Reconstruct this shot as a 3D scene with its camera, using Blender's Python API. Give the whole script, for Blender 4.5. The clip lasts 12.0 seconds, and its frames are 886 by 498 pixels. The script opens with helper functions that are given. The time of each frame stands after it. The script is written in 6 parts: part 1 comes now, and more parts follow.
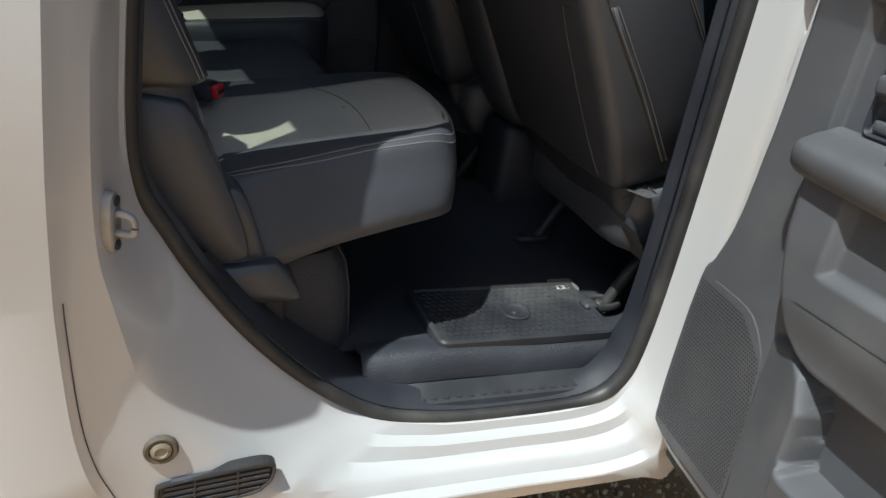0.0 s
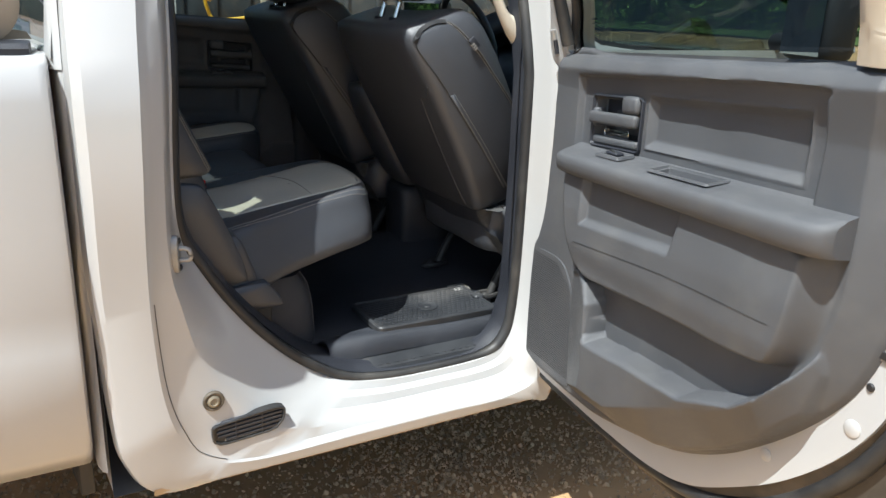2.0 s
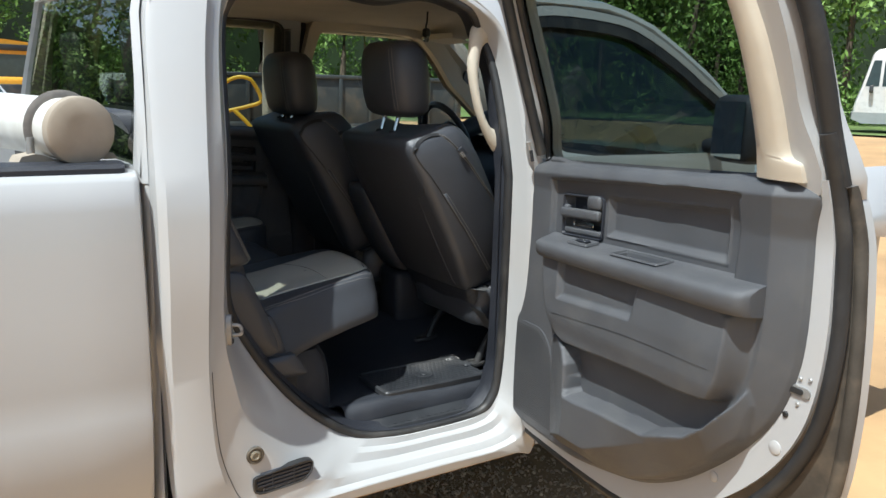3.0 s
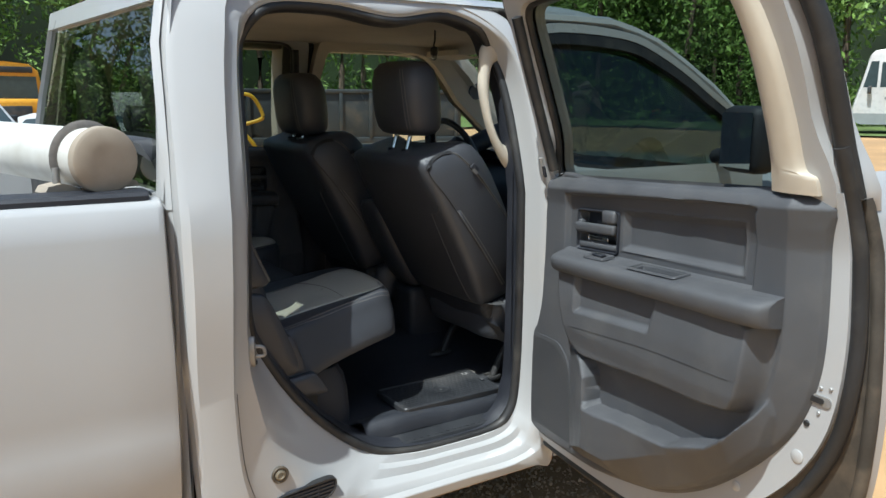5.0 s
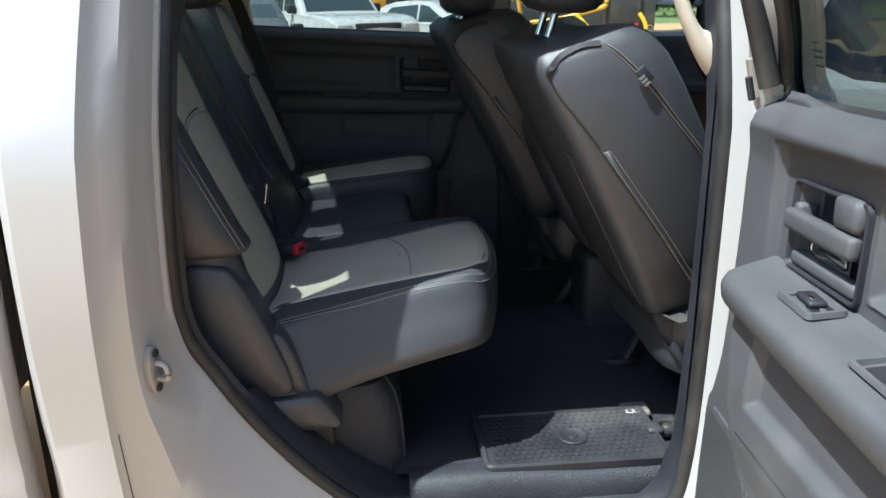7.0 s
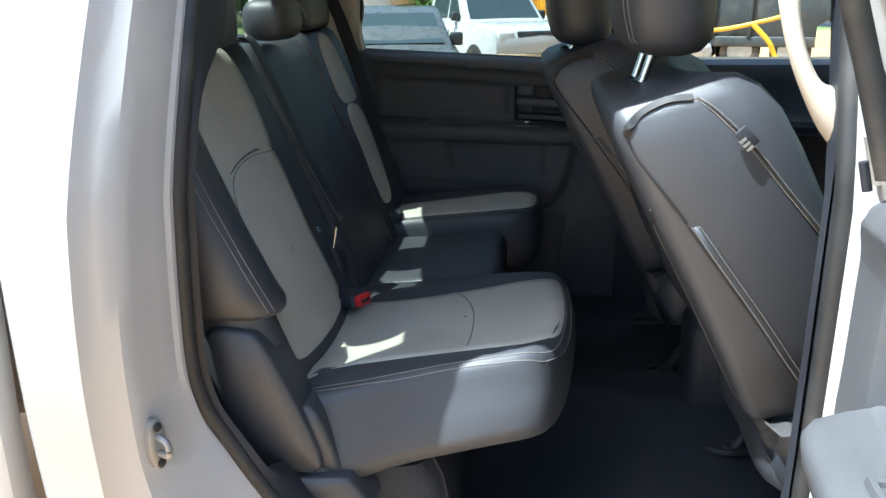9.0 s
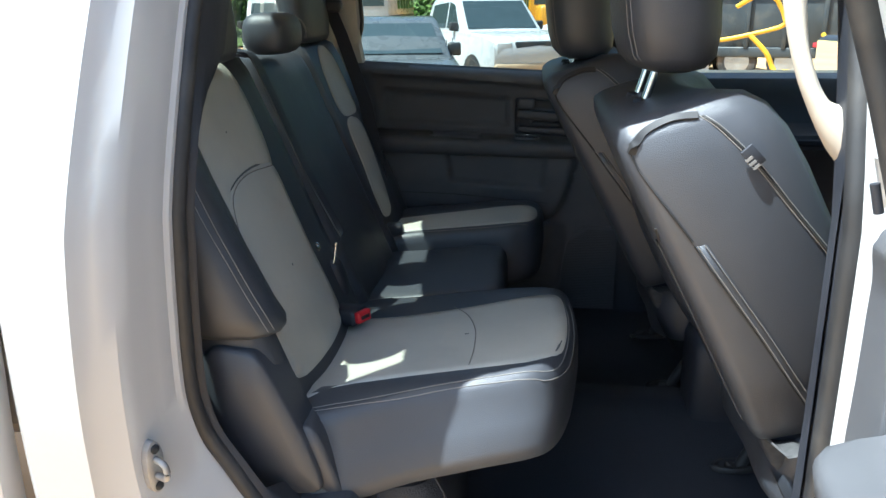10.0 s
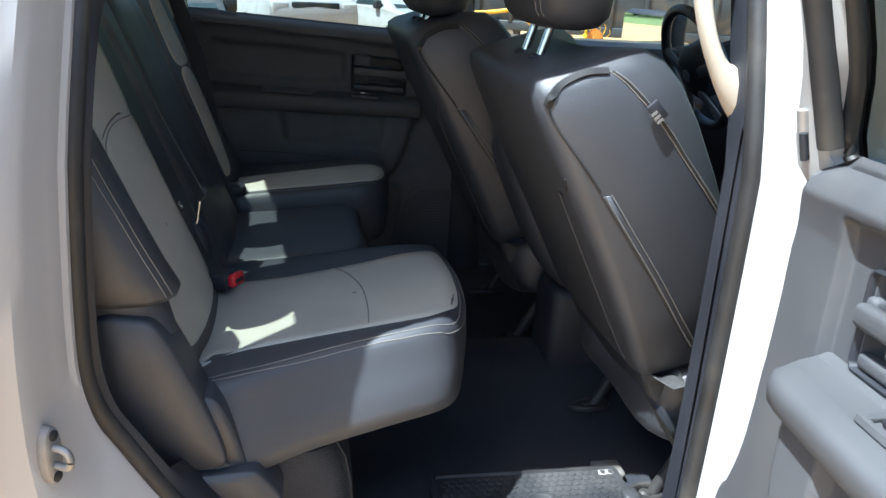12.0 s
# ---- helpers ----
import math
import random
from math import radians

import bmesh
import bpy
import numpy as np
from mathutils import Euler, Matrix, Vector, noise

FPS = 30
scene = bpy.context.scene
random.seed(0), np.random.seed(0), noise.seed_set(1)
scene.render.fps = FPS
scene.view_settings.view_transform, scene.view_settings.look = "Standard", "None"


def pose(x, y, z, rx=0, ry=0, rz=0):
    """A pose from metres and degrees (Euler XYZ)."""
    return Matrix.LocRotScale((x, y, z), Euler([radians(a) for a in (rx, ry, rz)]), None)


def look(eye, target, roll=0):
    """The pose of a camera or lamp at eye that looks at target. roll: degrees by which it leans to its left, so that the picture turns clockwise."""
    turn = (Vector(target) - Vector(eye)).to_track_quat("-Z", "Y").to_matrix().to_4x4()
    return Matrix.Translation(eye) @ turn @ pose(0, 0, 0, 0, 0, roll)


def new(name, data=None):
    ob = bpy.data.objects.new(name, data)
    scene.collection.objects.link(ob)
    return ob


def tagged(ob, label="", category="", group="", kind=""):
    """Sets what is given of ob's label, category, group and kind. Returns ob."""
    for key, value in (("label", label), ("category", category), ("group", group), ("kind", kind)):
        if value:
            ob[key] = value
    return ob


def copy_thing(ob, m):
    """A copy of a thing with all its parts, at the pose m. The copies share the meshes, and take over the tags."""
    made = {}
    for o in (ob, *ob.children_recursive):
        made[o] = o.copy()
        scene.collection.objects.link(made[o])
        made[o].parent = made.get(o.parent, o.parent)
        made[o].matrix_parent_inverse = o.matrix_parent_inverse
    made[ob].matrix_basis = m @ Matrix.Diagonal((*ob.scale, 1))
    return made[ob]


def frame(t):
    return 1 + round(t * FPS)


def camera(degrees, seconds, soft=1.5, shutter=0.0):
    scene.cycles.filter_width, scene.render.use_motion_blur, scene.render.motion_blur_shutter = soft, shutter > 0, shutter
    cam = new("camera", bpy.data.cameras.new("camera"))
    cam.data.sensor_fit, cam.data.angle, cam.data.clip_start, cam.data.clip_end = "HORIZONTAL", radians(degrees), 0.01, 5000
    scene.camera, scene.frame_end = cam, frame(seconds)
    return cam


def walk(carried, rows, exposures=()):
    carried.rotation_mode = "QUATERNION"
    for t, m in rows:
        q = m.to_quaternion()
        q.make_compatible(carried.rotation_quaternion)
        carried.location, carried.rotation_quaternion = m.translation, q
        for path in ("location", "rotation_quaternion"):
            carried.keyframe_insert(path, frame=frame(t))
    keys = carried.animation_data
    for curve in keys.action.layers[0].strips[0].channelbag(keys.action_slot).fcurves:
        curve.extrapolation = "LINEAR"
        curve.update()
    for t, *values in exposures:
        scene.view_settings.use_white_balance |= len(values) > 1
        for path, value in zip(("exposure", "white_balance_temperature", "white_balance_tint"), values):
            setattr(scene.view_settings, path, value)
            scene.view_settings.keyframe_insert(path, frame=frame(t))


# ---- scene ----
cam = camera(59.0, 12.0)
PATH = [
    (0, (-0.597, -0.963, 1.528), (0.155, 0.681, 0.673), 9.6),
    (0.5, (-0.519, -1.124, 1.522), (0.153, 0.524, 0.61), 6.3),
    (1, (-0.689, -1.188, 1.52), (0.077, 0.445, 0.656), 4.5),
    (1.5, (-0.84, -1.399, 1.542), (0.069, 0.217, 0.79), 3.1),
    (2, (-0.94, -1.726, 1.631), (0.012, -0.077, 1.02), 2.2),
    (2.5, (-1.106, -1.919, 1.695), (-0.1, -0.259, 1.211), 1.7),
    (3, (-1.265, -2.024, 1.725), (-0.201, -0.379, 1.324), 1.7),
    (3.2, (-1.288, -2.039, 1.731), (-0.202, -0.401, 1.358), 1.8),
    (4.8, (-1.331, -2.034, 1.746), (-0.24, -0.398, 1.386), 0.5),
    (5, (-1.321, -2.022, 1.753), (-0.258, -0.37, 1.377), 0.3),
    (5.5, (-1.106, -1.921, 1.694), (-0.162, -0.207, 1.279), 0.2),
    (6, (-0.759, -1.762, 1.674), (-0.016, 0.032, 1.195), 0.2),
    (6.5, (-0.487, -1.455, 1.649), (0.008, 0.401, 1.09), 0.1),
    (7, (-0.226, -1.198, 1.669), (-0.043, 0.691, 1.038), -0.4),
    (7.5, (-0.045, -1.048, 1.71), (-0.132, 0.841, 1.059), -0.9),
    (7.7, (-0.007, -0.979, 1.705), (-0.182, 0.896, 1.033), 0.2),
    (9.5, (-0.025, -0.962, 1.736), (-0.247, 0.933, 1.136), -0.6),
    (10, (-0.029, -0.948, 1.738), (-0.244, 0.949, 1.141), -0.5),
    (10.5, (-0.021, -0.938, 1.731), (-0.21, 0.961, 1.131), -0.4),
    (11, (-0.016, -0.949, 1.73), (-0.162, 0.951, 1.123), -0.2),
    (11.5, (-0.064, -0.917, 1.713), (-0.093, 0.981, 1.083), 0.7),
    (12, (-0.279, -0.92, 1.701), (0.09, 0.931, 1.039), 3.8),
]
EXPOSURES = [(0, .66, 6000, 2), (.4, 1.16, 6040, 3), (.8, 1.34, 6080, 3), (1.5, 1.34, 6080, 3), (2.2, 1.02, 6020, 3), (3, .72, 5920, 2), (5, .51, 5830, 1), (6, .70, 5800, 1), (6.5, .93, 5790, 1), (7, 1.32, 5790, 1),
             (7.7, 1.88, 5700, 0), (9.5, 2.12, 5580, 0), (10.5, 2.17, 5530, 0), (11.5, 2.13, 5560, 1), (12, 1.88, 5560, 2)]
walk(cam, [(t, look(eye, target, roll)) for t, eye, target, roll in PATH], EXPOSURES)

# ---- light ----
GROUND = -0.06
SUN_WAY = Vector((0.475, 0.17, -1.0)).normalized()
world = bpy.data.worlds.new("sky")
scene.world = world
world.use_nodes = True
wn = world.node_tree.nodes
sky = wn.new("ShaderNodeTexSky")
sky.sky_type = "NISHITA"
sky.sun_disc = False
sky.dust_density = 2.5
sky.sun_elevation = math.asin(-SUN_WAY.z)
sky.sun_rotation = math.atan2(-SUN_WAY.x, -SUN_WAY.y)
world.node_tree.links.new(sky.outputs[0], wn["Background"].inputs[0])
wn["Background"].inputs[1].default_value = 0.095
sun = new("sun", bpy.data.lights.new("sun", "SUN"))
sun.data.energy, sun.data.angle, sun.data.color = 4.4, radians(0.55), (1.0, 0.965, 0.92)
sun.matrix_world = look(-20 * SUN_WAY, (0, 0, 0))


# ---- materials ----
def material(name, colour, rough=0.5, metal=0.0, vary=0.15, scale=6.0, bump=0.0, bump_scale=200.0, coat=0.0,
             dirt=None, dirt_scale=3.0, dirt_amount=0.0, spec=0.5, rough_vary=0.1, cells=False):
    """A principled surface with colour change at two sizes, fine relief and patches of dirt."""
    m = bpy.data.materials.new(name)
    m.use_nodes = True
    t, b = m.node_tree, m.node_tree.nodes["Principled BSDF"]
    b.inputs["Metallic"].default_value = metal
    b.inputs["Coat Weight"].default_value = coat
    b.inputs["Coat Roughness"].default_value = 0.06
    b.inputs["Specular IOR Level"].default_value = spec
    co = t.nodes.new("ShaderNodeTexCoord").outputs["Object"]

    def fbm(size, detail=4.0):
        n = t.nodes.new("ShaderNodeTexNoise")
        n.inputs["Scale"].default_value, n.inputs["Detail"].default_value = size, detail
        t.links.new(co, n.inputs["Vector"])
        return n.outputs[0]

    def mixed(kind, factor, a, c):
        n = t.nodes.new("ShaderNodeMix")
        n.data_type, n.blend_type = "RGBA", kind
        for socket, v in ((n.inputs[0], factor), (n.inputs[6], a), (n.inputs[7], c)):
            if isinstance(v, bpy.types.NodeSocket):
                t.links.new(v, socket)
            else:
                socket.default_value = v
        return n.outputs[2]

    def remap(v, lo, hi, to_lo, to_hi):
        n = t.nodes.new("ShaderNodeMapRange")
        for i, k in enumerate((lo, hi, to_lo, to_hi)):
            n.inputs[i + 1].default_value = k
        t.links.new(v, n.inputs[0])
        return n.outputs[0]

    dark = tuple(c * (1 - vary) for c in colour) + (1,)
    light = tuple(min(1, c * (1 + vary)) for c in colour) + (1,)
    big, fine = fbm(scale), fbm(scale * 9, 6)
    col = mixed("MIX", remap(big, 0.3, 0.7, 0, 1), dark, light)
    col = mixed("MULTIPLY", 0.5 * min(1, vary * 3), col, mixed("MIX", remap(fine, 0.3, 0.7, 0, 1), (0.75, 0.75, 0.75, 1), (1, 1, 1, 1)))
    if dirt:
        col = mixed("MIX", remap(fbm(dirt_scale, 8), 0.5, 0.75, 0, dirt_amount), col, (*dirt, 1))
    t.links.new(col, b.inputs["Base Color"])
    t.links.new(remap(big, 0.3, 0.7, max(0.02, rough - rough_vary), min(1, rough + rough_vary)), b.inputs["Roughness"])
    if bump:
        n = t.nodes.new("ShaderNodeBump")
        n.inputs["Strength"].default_value, n.inputs["Distance"].default_value = bump, 0.002
        if cells:
            v = t.nodes.new("ShaderNodeTexVoronoi")
            v.inputs["Scale"].default_value = bump_scale
            t.links.new(co, v.inputs["Vector"])
            t.links.new(v.outputs["Distance"], n.inputs["Height"])
        else:
            t.links.new(fbm(bump_scale, 3), n.inputs["Height"])
        t.links.new(n.outputs[0], b.inputs["Normal"])
    return m


def glass_material(name, tint, rough=0.0, base=0.055):
    """A pane: clear tint, with gloss that grows towards grazing angles alike from both sides."""
    m = bpy.data.materials.new(name)
    m.use_nodes = True
    t = m.node_tree
    t.nodes.remove(t.nodes["Principled BSDF"])
    clear, gloss, mix = t.nodes.new("ShaderNodeBsdfTransparent"), t.nodes.new("ShaderNodeBsdfGlossy"), t.nodes.new("ShaderNodeMixShader")
    facing, power, mad = t.nodes.new("ShaderNodeLayerWeight"), t.nodes.new("ShaderNodeMath"), t.nodes.new("ShaderNodeMath")
    facing.inputs[0].default_value = 0.5
    power.operation, power.inputs[1].default_value = "POWER", 4.0
    mad.operation, mad.inputs[1].default_value, mad.inputs[2].default_value = "MULTIPLY_ADD", 0.75, base
    clear.inputs[0].default_value = (*tint, 1)
    gloss.inputs["Roughness"].default_value = rough
    t.links.new(facing.outputs["Facing"], power.inputs[0])
    t.links.new(power.outputs[0], mad.inputs[0])
    t.links.new(mad.outputs[0], mix.inputs[0])
    t.links.new(clear.outputs[0], mix.inputs[1])
    t.links.new(gloss.outputs[0], mix.inputs[2])
    t.links.new(mix.outputs[0], t.nodes["Material Output"].inputs[0])
    return m


def glowing(name, colour, strength):
    m = material(name, colour)
    b = m.node_tree.nodes["Principled BSDF"]
    b.inputs["Emission Color"].default_value, b.inputs["Emission Strength"].default_value = (*colour, 1), strength
    return m


DUST = (0.42, 0.30, 0.19)
DUSTY_WHITE = material("dusty_white_paint", (0.42, 0.32, 0.215), 0.6, vary=0.15, scale=5, dirt=(0.34, 0.24, 0.15), dirt_scale=7, dirt_amount=0.6)
FELT = material("grey_felt", (0.055, 0.055, 0.055), 0.95, vary=0.35, scale=90, bump=0.8, bump_scale=500)
WHITE = material("white_paint", (0.42, 0.42, 0.418), 0.30, vary=0.012, scale=2, coat=0.5, dirt=DUST, dirt_scale=2.2, dirt_amount=0.12, rough_vary=0.03)
TRIM = material("grey_trim_plastic", (0.072, 0.074, 0.080), 0.5, vary=0.08, scale=5, bump=0.5, bump_scale=900, dirt=(0.16, 0.155, 0.145), dirt_scale=9, dirt_amount=0.22)
TRIM_DARK = material("dark_trim_plastic", (0.020, 0.022, 0.029), 0.5, vary=0.12, scale=6, bump=0.4, bump_scale=900)
RUBBER = material("black_rubber", (0.020, 0.020, 0.021), 0.55, vary=0.2, scale=12, dirt=(0.12, 0.11, 0.095), dirt_scale=9, dirt_amount=0.35)
LEATHER = material("black_leather", (0.042, 0.045, 0.053), 0.46, vary=0.12, scale=3, bump=0.22, bump_scale=620, cells=True, spec=0.7, rough_vary=0.03)
GREY = material("grey_vinyl_insert", (0.48, 0.455, 0.39), 0.50, vary=0.08, scale=5, bump=0.4, bump_scale=480, cells=True, dirt=(0.20, 0.19, 0.17), dirt_scale=4, dirt_amount=0.3)
BEIGE = material("beige_trim", (0.53, 0.475, 0.385), 0.75, vary=0.06, scale=5, bump=0.3, bump_scale=700)
HEADLINER = material("headliner_cloth", (0.46, 0.415, 0.35), 0.95, vary=0.08, scale=4, bump=0.4, bump_scale=900)
VINYL = material("black_vinyl_floor", (0.027, 0.030, 0.038), 0.55, vary=0.25, scale=4, bump=1.0, bump_scale=280, dirt=(0.12, 0.10, 0.085), dirt_scale=4, dirt_amount=0.25)
MAT = material("rubber_mat", (0.026, 0.028, 0.032), 0.5, vary=0.2, scale=9, dirt=(0.16, 0.15, 0.14), dirt_scale=5, dirt_amount=0.35)
THREAD = material("pale_thread", (0.22, 0.21, 0.195), 0.8)
CHROME = material("chrome", (0.72, 0.72, 0.70), 0.15, metal=1.0, vary=0.05)
STEEL = material("worn_steel", (0.34, 0.335, 0.325), 0.5, metal=0.5, vary=0.15, scale=30, dirt=(0.25, 0.17, 0.10), dirt_scale=25, dirt_amount=0.5)
RED = material("red_plastic", (0.62, 0.02, 0.03), 0.35, vary=0.05)
PLUG_RIM = material("brown_plug_rim", (0.085, 0.068, 0.048), 0.6, vary=0.3, scale=40)
PLUG = material("olive_plug", (0.20, 0.17, 0.12), 0.6, vary=0.2, scale=30)
TINT = glass_material("tinted_glass", (0.30, 0.35, 0.33))
REAR_TINT = glass_material("dark_tinted_glass", (0.50, 0.53, 0.47), base=0.13)
SIDE_TINT = glass_material("light_tinted_glass", (0.42, 0.47, 0.45))
DARK_TINT = glass_material("mirrored_dark_glass", (0.22, 0.26, 0.24), base=0.10)
CLEAR = glass_material("clear_glass", (0.80, 0.86, 0.83))
PIPE = material("pale_pipe_plastic", (0.60, 0.59, 0.55), 0.5, vary=0.08, scale=4, dirt=(0.30, 0.26, 0.20), dirt_scale=6, dirt_amount=0.4)
PIPE_CAP = material("beige_pipe_cap", (0.33, 0.28, 0.22), 0.7, vary=0.08, scale=8, dirt=(0.22, 0.18, 0.13), dirt_scale=10, dirt_amount=0.4)
STRAP = material("grey_webbing", (0.22, 0.20, 0.18), 0.9, vary=0.2, scale=40)
MIRROR = material("mirror", (0.85, 0.87, 0.86), 0.02, metal=1.0, vary=0.0, rough_vary=0)
LOGO = material("silver_mark", (0.6, 0.6, 0.6), 0.3, metal=0.8)


# ---- mesh helpers ----
def mesh_of(name, verts, faces, smooth=True):
    me = bpy.data.meshes.new(name)
    me.from_pydata([tuple(v) for v in verts], [], [tuple(f) for f in faces])
    bm = bmesh.new()
    bm.from_mesh(me)
    bmesh.ops.remove_doubles(bm, verts=bm.verts, dist=1e-5)
    bmesh.ops.recalc_face_normals(bm, faces=bm.faces)
    bm.to_mesh(me)
    bm.free()
    if smooth:
        me.shade_smooth()
    return me


def link(name, me, mat, parent=None, label="", sharp=None):
    ob = new(name, me)
    if not me.materials:
        me.materials.append(mat)
    if parent:
        ob.parent = parent
    if sharp:
        me.set_sharp_from_angle(angle=radians(sharp))
    return tagged(ob, label=label)


def part(name, verts, faces, mat, parent=None, label="", smooth=True, sharp=40):
    return link(name, mesh_of(name, verts, faces, smooth), mat, parent, label, sharp if smooth else None)


def thing(name, label, category, group="", kind=""):
    return tagged(new(name), label, category, group, kind)


def lofted(rings, closed=True, caps=True):
    n = len(rings[0])
    verts = [p for r in rings for p in r]
    faces = []
    for i in range(len(rings) - 1):
        for j in range(n if closed else n - 1):
            a, b = i * n + j, i * n + (j + 1) % n
            faces.append((a, b, b + n, a + n))
    if caps:
        faces += [tuple(range(n)), tuple((len(rings) - 1) * n + k for k in range(n))]
    return verts, faces


def rings(name, rr, mat, parent=None, label="", closed=True, caps=True, smooth=True, sharp=40):
    return part(name, *lofted(rr, closed, caps), mat, parent, label, smooth, sharp)


def joined(pieces):
    verts, faces = [], []
    for v, f in pieces:
        k = len(verts)
        verts += list(v)
        faces += [tuple(i + k for i in g) for g in f]
    return verts, faces


def curve_through(pts, per=6, closed=False):
    """Points on a Catmull-Rom curve through pts."""
    p = [Vector(q) for q in pts]
    n, out = len(p), []
    for i in range(n if closed else n - 1):
        a, b, c, d = (p[(i + k) % n] if closed else p[min(max(i + k, 0), n - 1)] for k in (-1, 0, 1, 2))
        for s in range(per):
            t = s / per
            out.append(0.5 * (2 * b + (c - a) * t + (2 * a - 5 * b + 4 * c - d) * t * t + (3 * b - a - 3 * c + d) * t ** 3))
    if not closed:
        out.append(p[-1])
    return out


def tube_mesh(pts, radius, sides=8, closed=False, flat=1.0, up=(0, 0, 1)):
    """A tube along pts; flat squashes it along up."""
    p = [Vector(q) for q in pts]
    n, rr = len(p), []
    for i in range(n):
        a, b = (p[i - 1] if closed or i else p[0]), (p[(i + 1) % n] if closed or i < n - 1 else p[-1])
        way = (b - a).normalized()
        side = way.cross(Vector(up))
        side = side.normalized() if side.length > 1e-4 else way.orthogonal().normalized()
        top = side.cross(way)
        r = radius[i] if isinstance(radius, (list, tuple)) else radius
        rr.append([p[i] + r * (math.cos(k) * side + flat * math.sin(k) * top) for k in (2 * math.pi * j / sides for j in range(sides))])
    if closed:
        rr.append(rr[0])
    return lofted(rr, True, not closed)


def tube(name, pts, radius, mat, parent=None, label="", sides=8, closed=False, flat=1.0, up=(0, 0, 1)):
    return part(name, *tube_mesh(pts, radius, sides, closed, flat, up), mat, parent, label, True, 60)


def box_mesh(lo, hi, bevel=0.005, m=None, segs=2):
    bm = bmesh.new()
    bmesh.ops.create_cube(bm, size=1)
    lo, hi = Vector(lo), Vector(hi)
    for v in bm.verts:
        v.co = Vector([(lo[k] + hi[k]) / 2 + v.co[k] * (hi[k] - lo[k]) for k in range(3)])
    if bevel:
        bmesh.ops.bevel(bm, geom=bm.edges[:], offset=bevel, segments=segs, profile=0.5, affect="EDGES")
    if m:
        bm.transform(m)
    bm.verts.index_update()
    out = [v.co.copy() for v in bm.verts], [[v.index for v in f.verts] for f in bm.faces]
    bm.free()
    return out


def box(name, lo, hi, mat, parent=None, label="", bevel=0.005, m=None):
    return part(name, *box_mesh(lo, hi, bevel, m), mat, parent, label, True, 50)


def disc_mesh(centre, axis, radii_depths, sides=24):
    """A turned form: (radius, depth along axis) steps."""
    axis = Vector(axis).normalized()
    a = axis.orthogonal().normalized()
    b = axis.cross(a)
    c = Vector(centre)
    rr = [[c + axis * d + r * (math.cos(k) * a + math.sin(k) * b) for k in (2 * math.pi * j / sides for j in range(sides))] for r, d in radii_depths]
    return lofted(rr)


def turned(name, centre, axis, steps, mat, parent=None, label="", sides=24):
    return part(name, *disc_mesh(centre, axis, steps, sides), mat, parent, label, True, 35)


def slab(outline, thick, way):
    """A plate from a closed outline, thickened along way."""
    w = Vector(way) * thick
    p = [Vector(q) for q in outline]
    return lofted([p, [q + w for q in p]])


def at_angle(poly, centre, n):
    """The outline poly met by n rays from centre, so that outlines can be joined ring by ring."""
    out = []
    for k in range(n):
        a = 2 * math.pi * k / n
        d = (math.cos(a), math.sin(a))
        best = None
        for i in range(len(poly)):
            (x0, y0), (x1, y1) = poly[i - 1][:2], poly[i][:2]
            ex, ey = x1 - x0, y1 - y0
            den = d[0] * ey - d[1] * ex
            if abs(den) < 1e-9:
                continue
            t = ((x0 - centre[0]) * ey - (y0 - centre[1]) * ex) / den
            s = ((x0 - centre[0]) * d[1] - (y0 - centre[1]) * d[0]) / den
            if t > 0 and -1e-6 <= s <= 1 + 1e-6 and (best is None or t < best):
                best = t
        out.append((centre[0] + best * d[0], centre[1] + best * d[1]))
    return out


def smooth2(pts, per=4, closed=True):
    return [(p.x, p.y) for p in curve_through([(a, b, 0) for a, b in pts], per, closed)]


def inset(poly, k):
    """An outline drawn in by k (counter-clockwise outlines)."""
    out = []
    n = len(poly)
    for i in range(n):
        a, b, c = Vector(poly[i - 1]), Vector(poly[i]), Vector(poly[(i + 1) % n])
        t = (c - a).normalized()
        out.append((b.x - t.y * k, b.y + t.x * k))
    return out


def rounded(u0, z0, u1, z1, r, n=5):
    out = []
    for cu, cz, a0 in ((u1 - r, z1 - r, 0), (u0 + r, z1 - r, 90), (u0 + r, z0 + r, 180), (u1 - r, z0 + r, 270)):
        out += [(cu + r * math.cos(radians(a0 + 90 * k / n)), cz + r * math.sin(radians(a0 + 90 * k / n))) for k in range(n + 1)]
    return out




# ---- the cab's near side: loops round the rear door's opening (x, z) ----
SEAL = [(.12, .545), (.31, .553), (.392, .60), (.425, .71), (.435, 1.0), (.433, 1.5), (.424, 1.83), (.355, 1.960), (.19, 2.03), (-.03, 2.0),
        (-.25, 2.03), (-.46, 2.01), (-.535, 1.88), (-.565, 1.55), (-.585, 1.2), (-.575, 1.06), (-.525, .965), (-.455, .86), (-.36, .745),
        (-.25, .645), (-.145, .58), (-.02, .552)]
FOLD = [(.12, .455), (.36, .455), (.462, .51), (.47, .70), (.465, 1.0), (.455, 1.5), (.43, 1.85), (.36, 1.99), (.19, 2.07), (-.03, 2.06),
        (-.25, 2.07), (-.54, 2.06), (-.61, 1.9), (-.655, 1.55), (-.675, 1.2), (-.68, 1.0), (-.678, .87), (-.665, .70), (-.635, .585),
        (-.585, .50), (-.45, .455), (-.15, .455)]
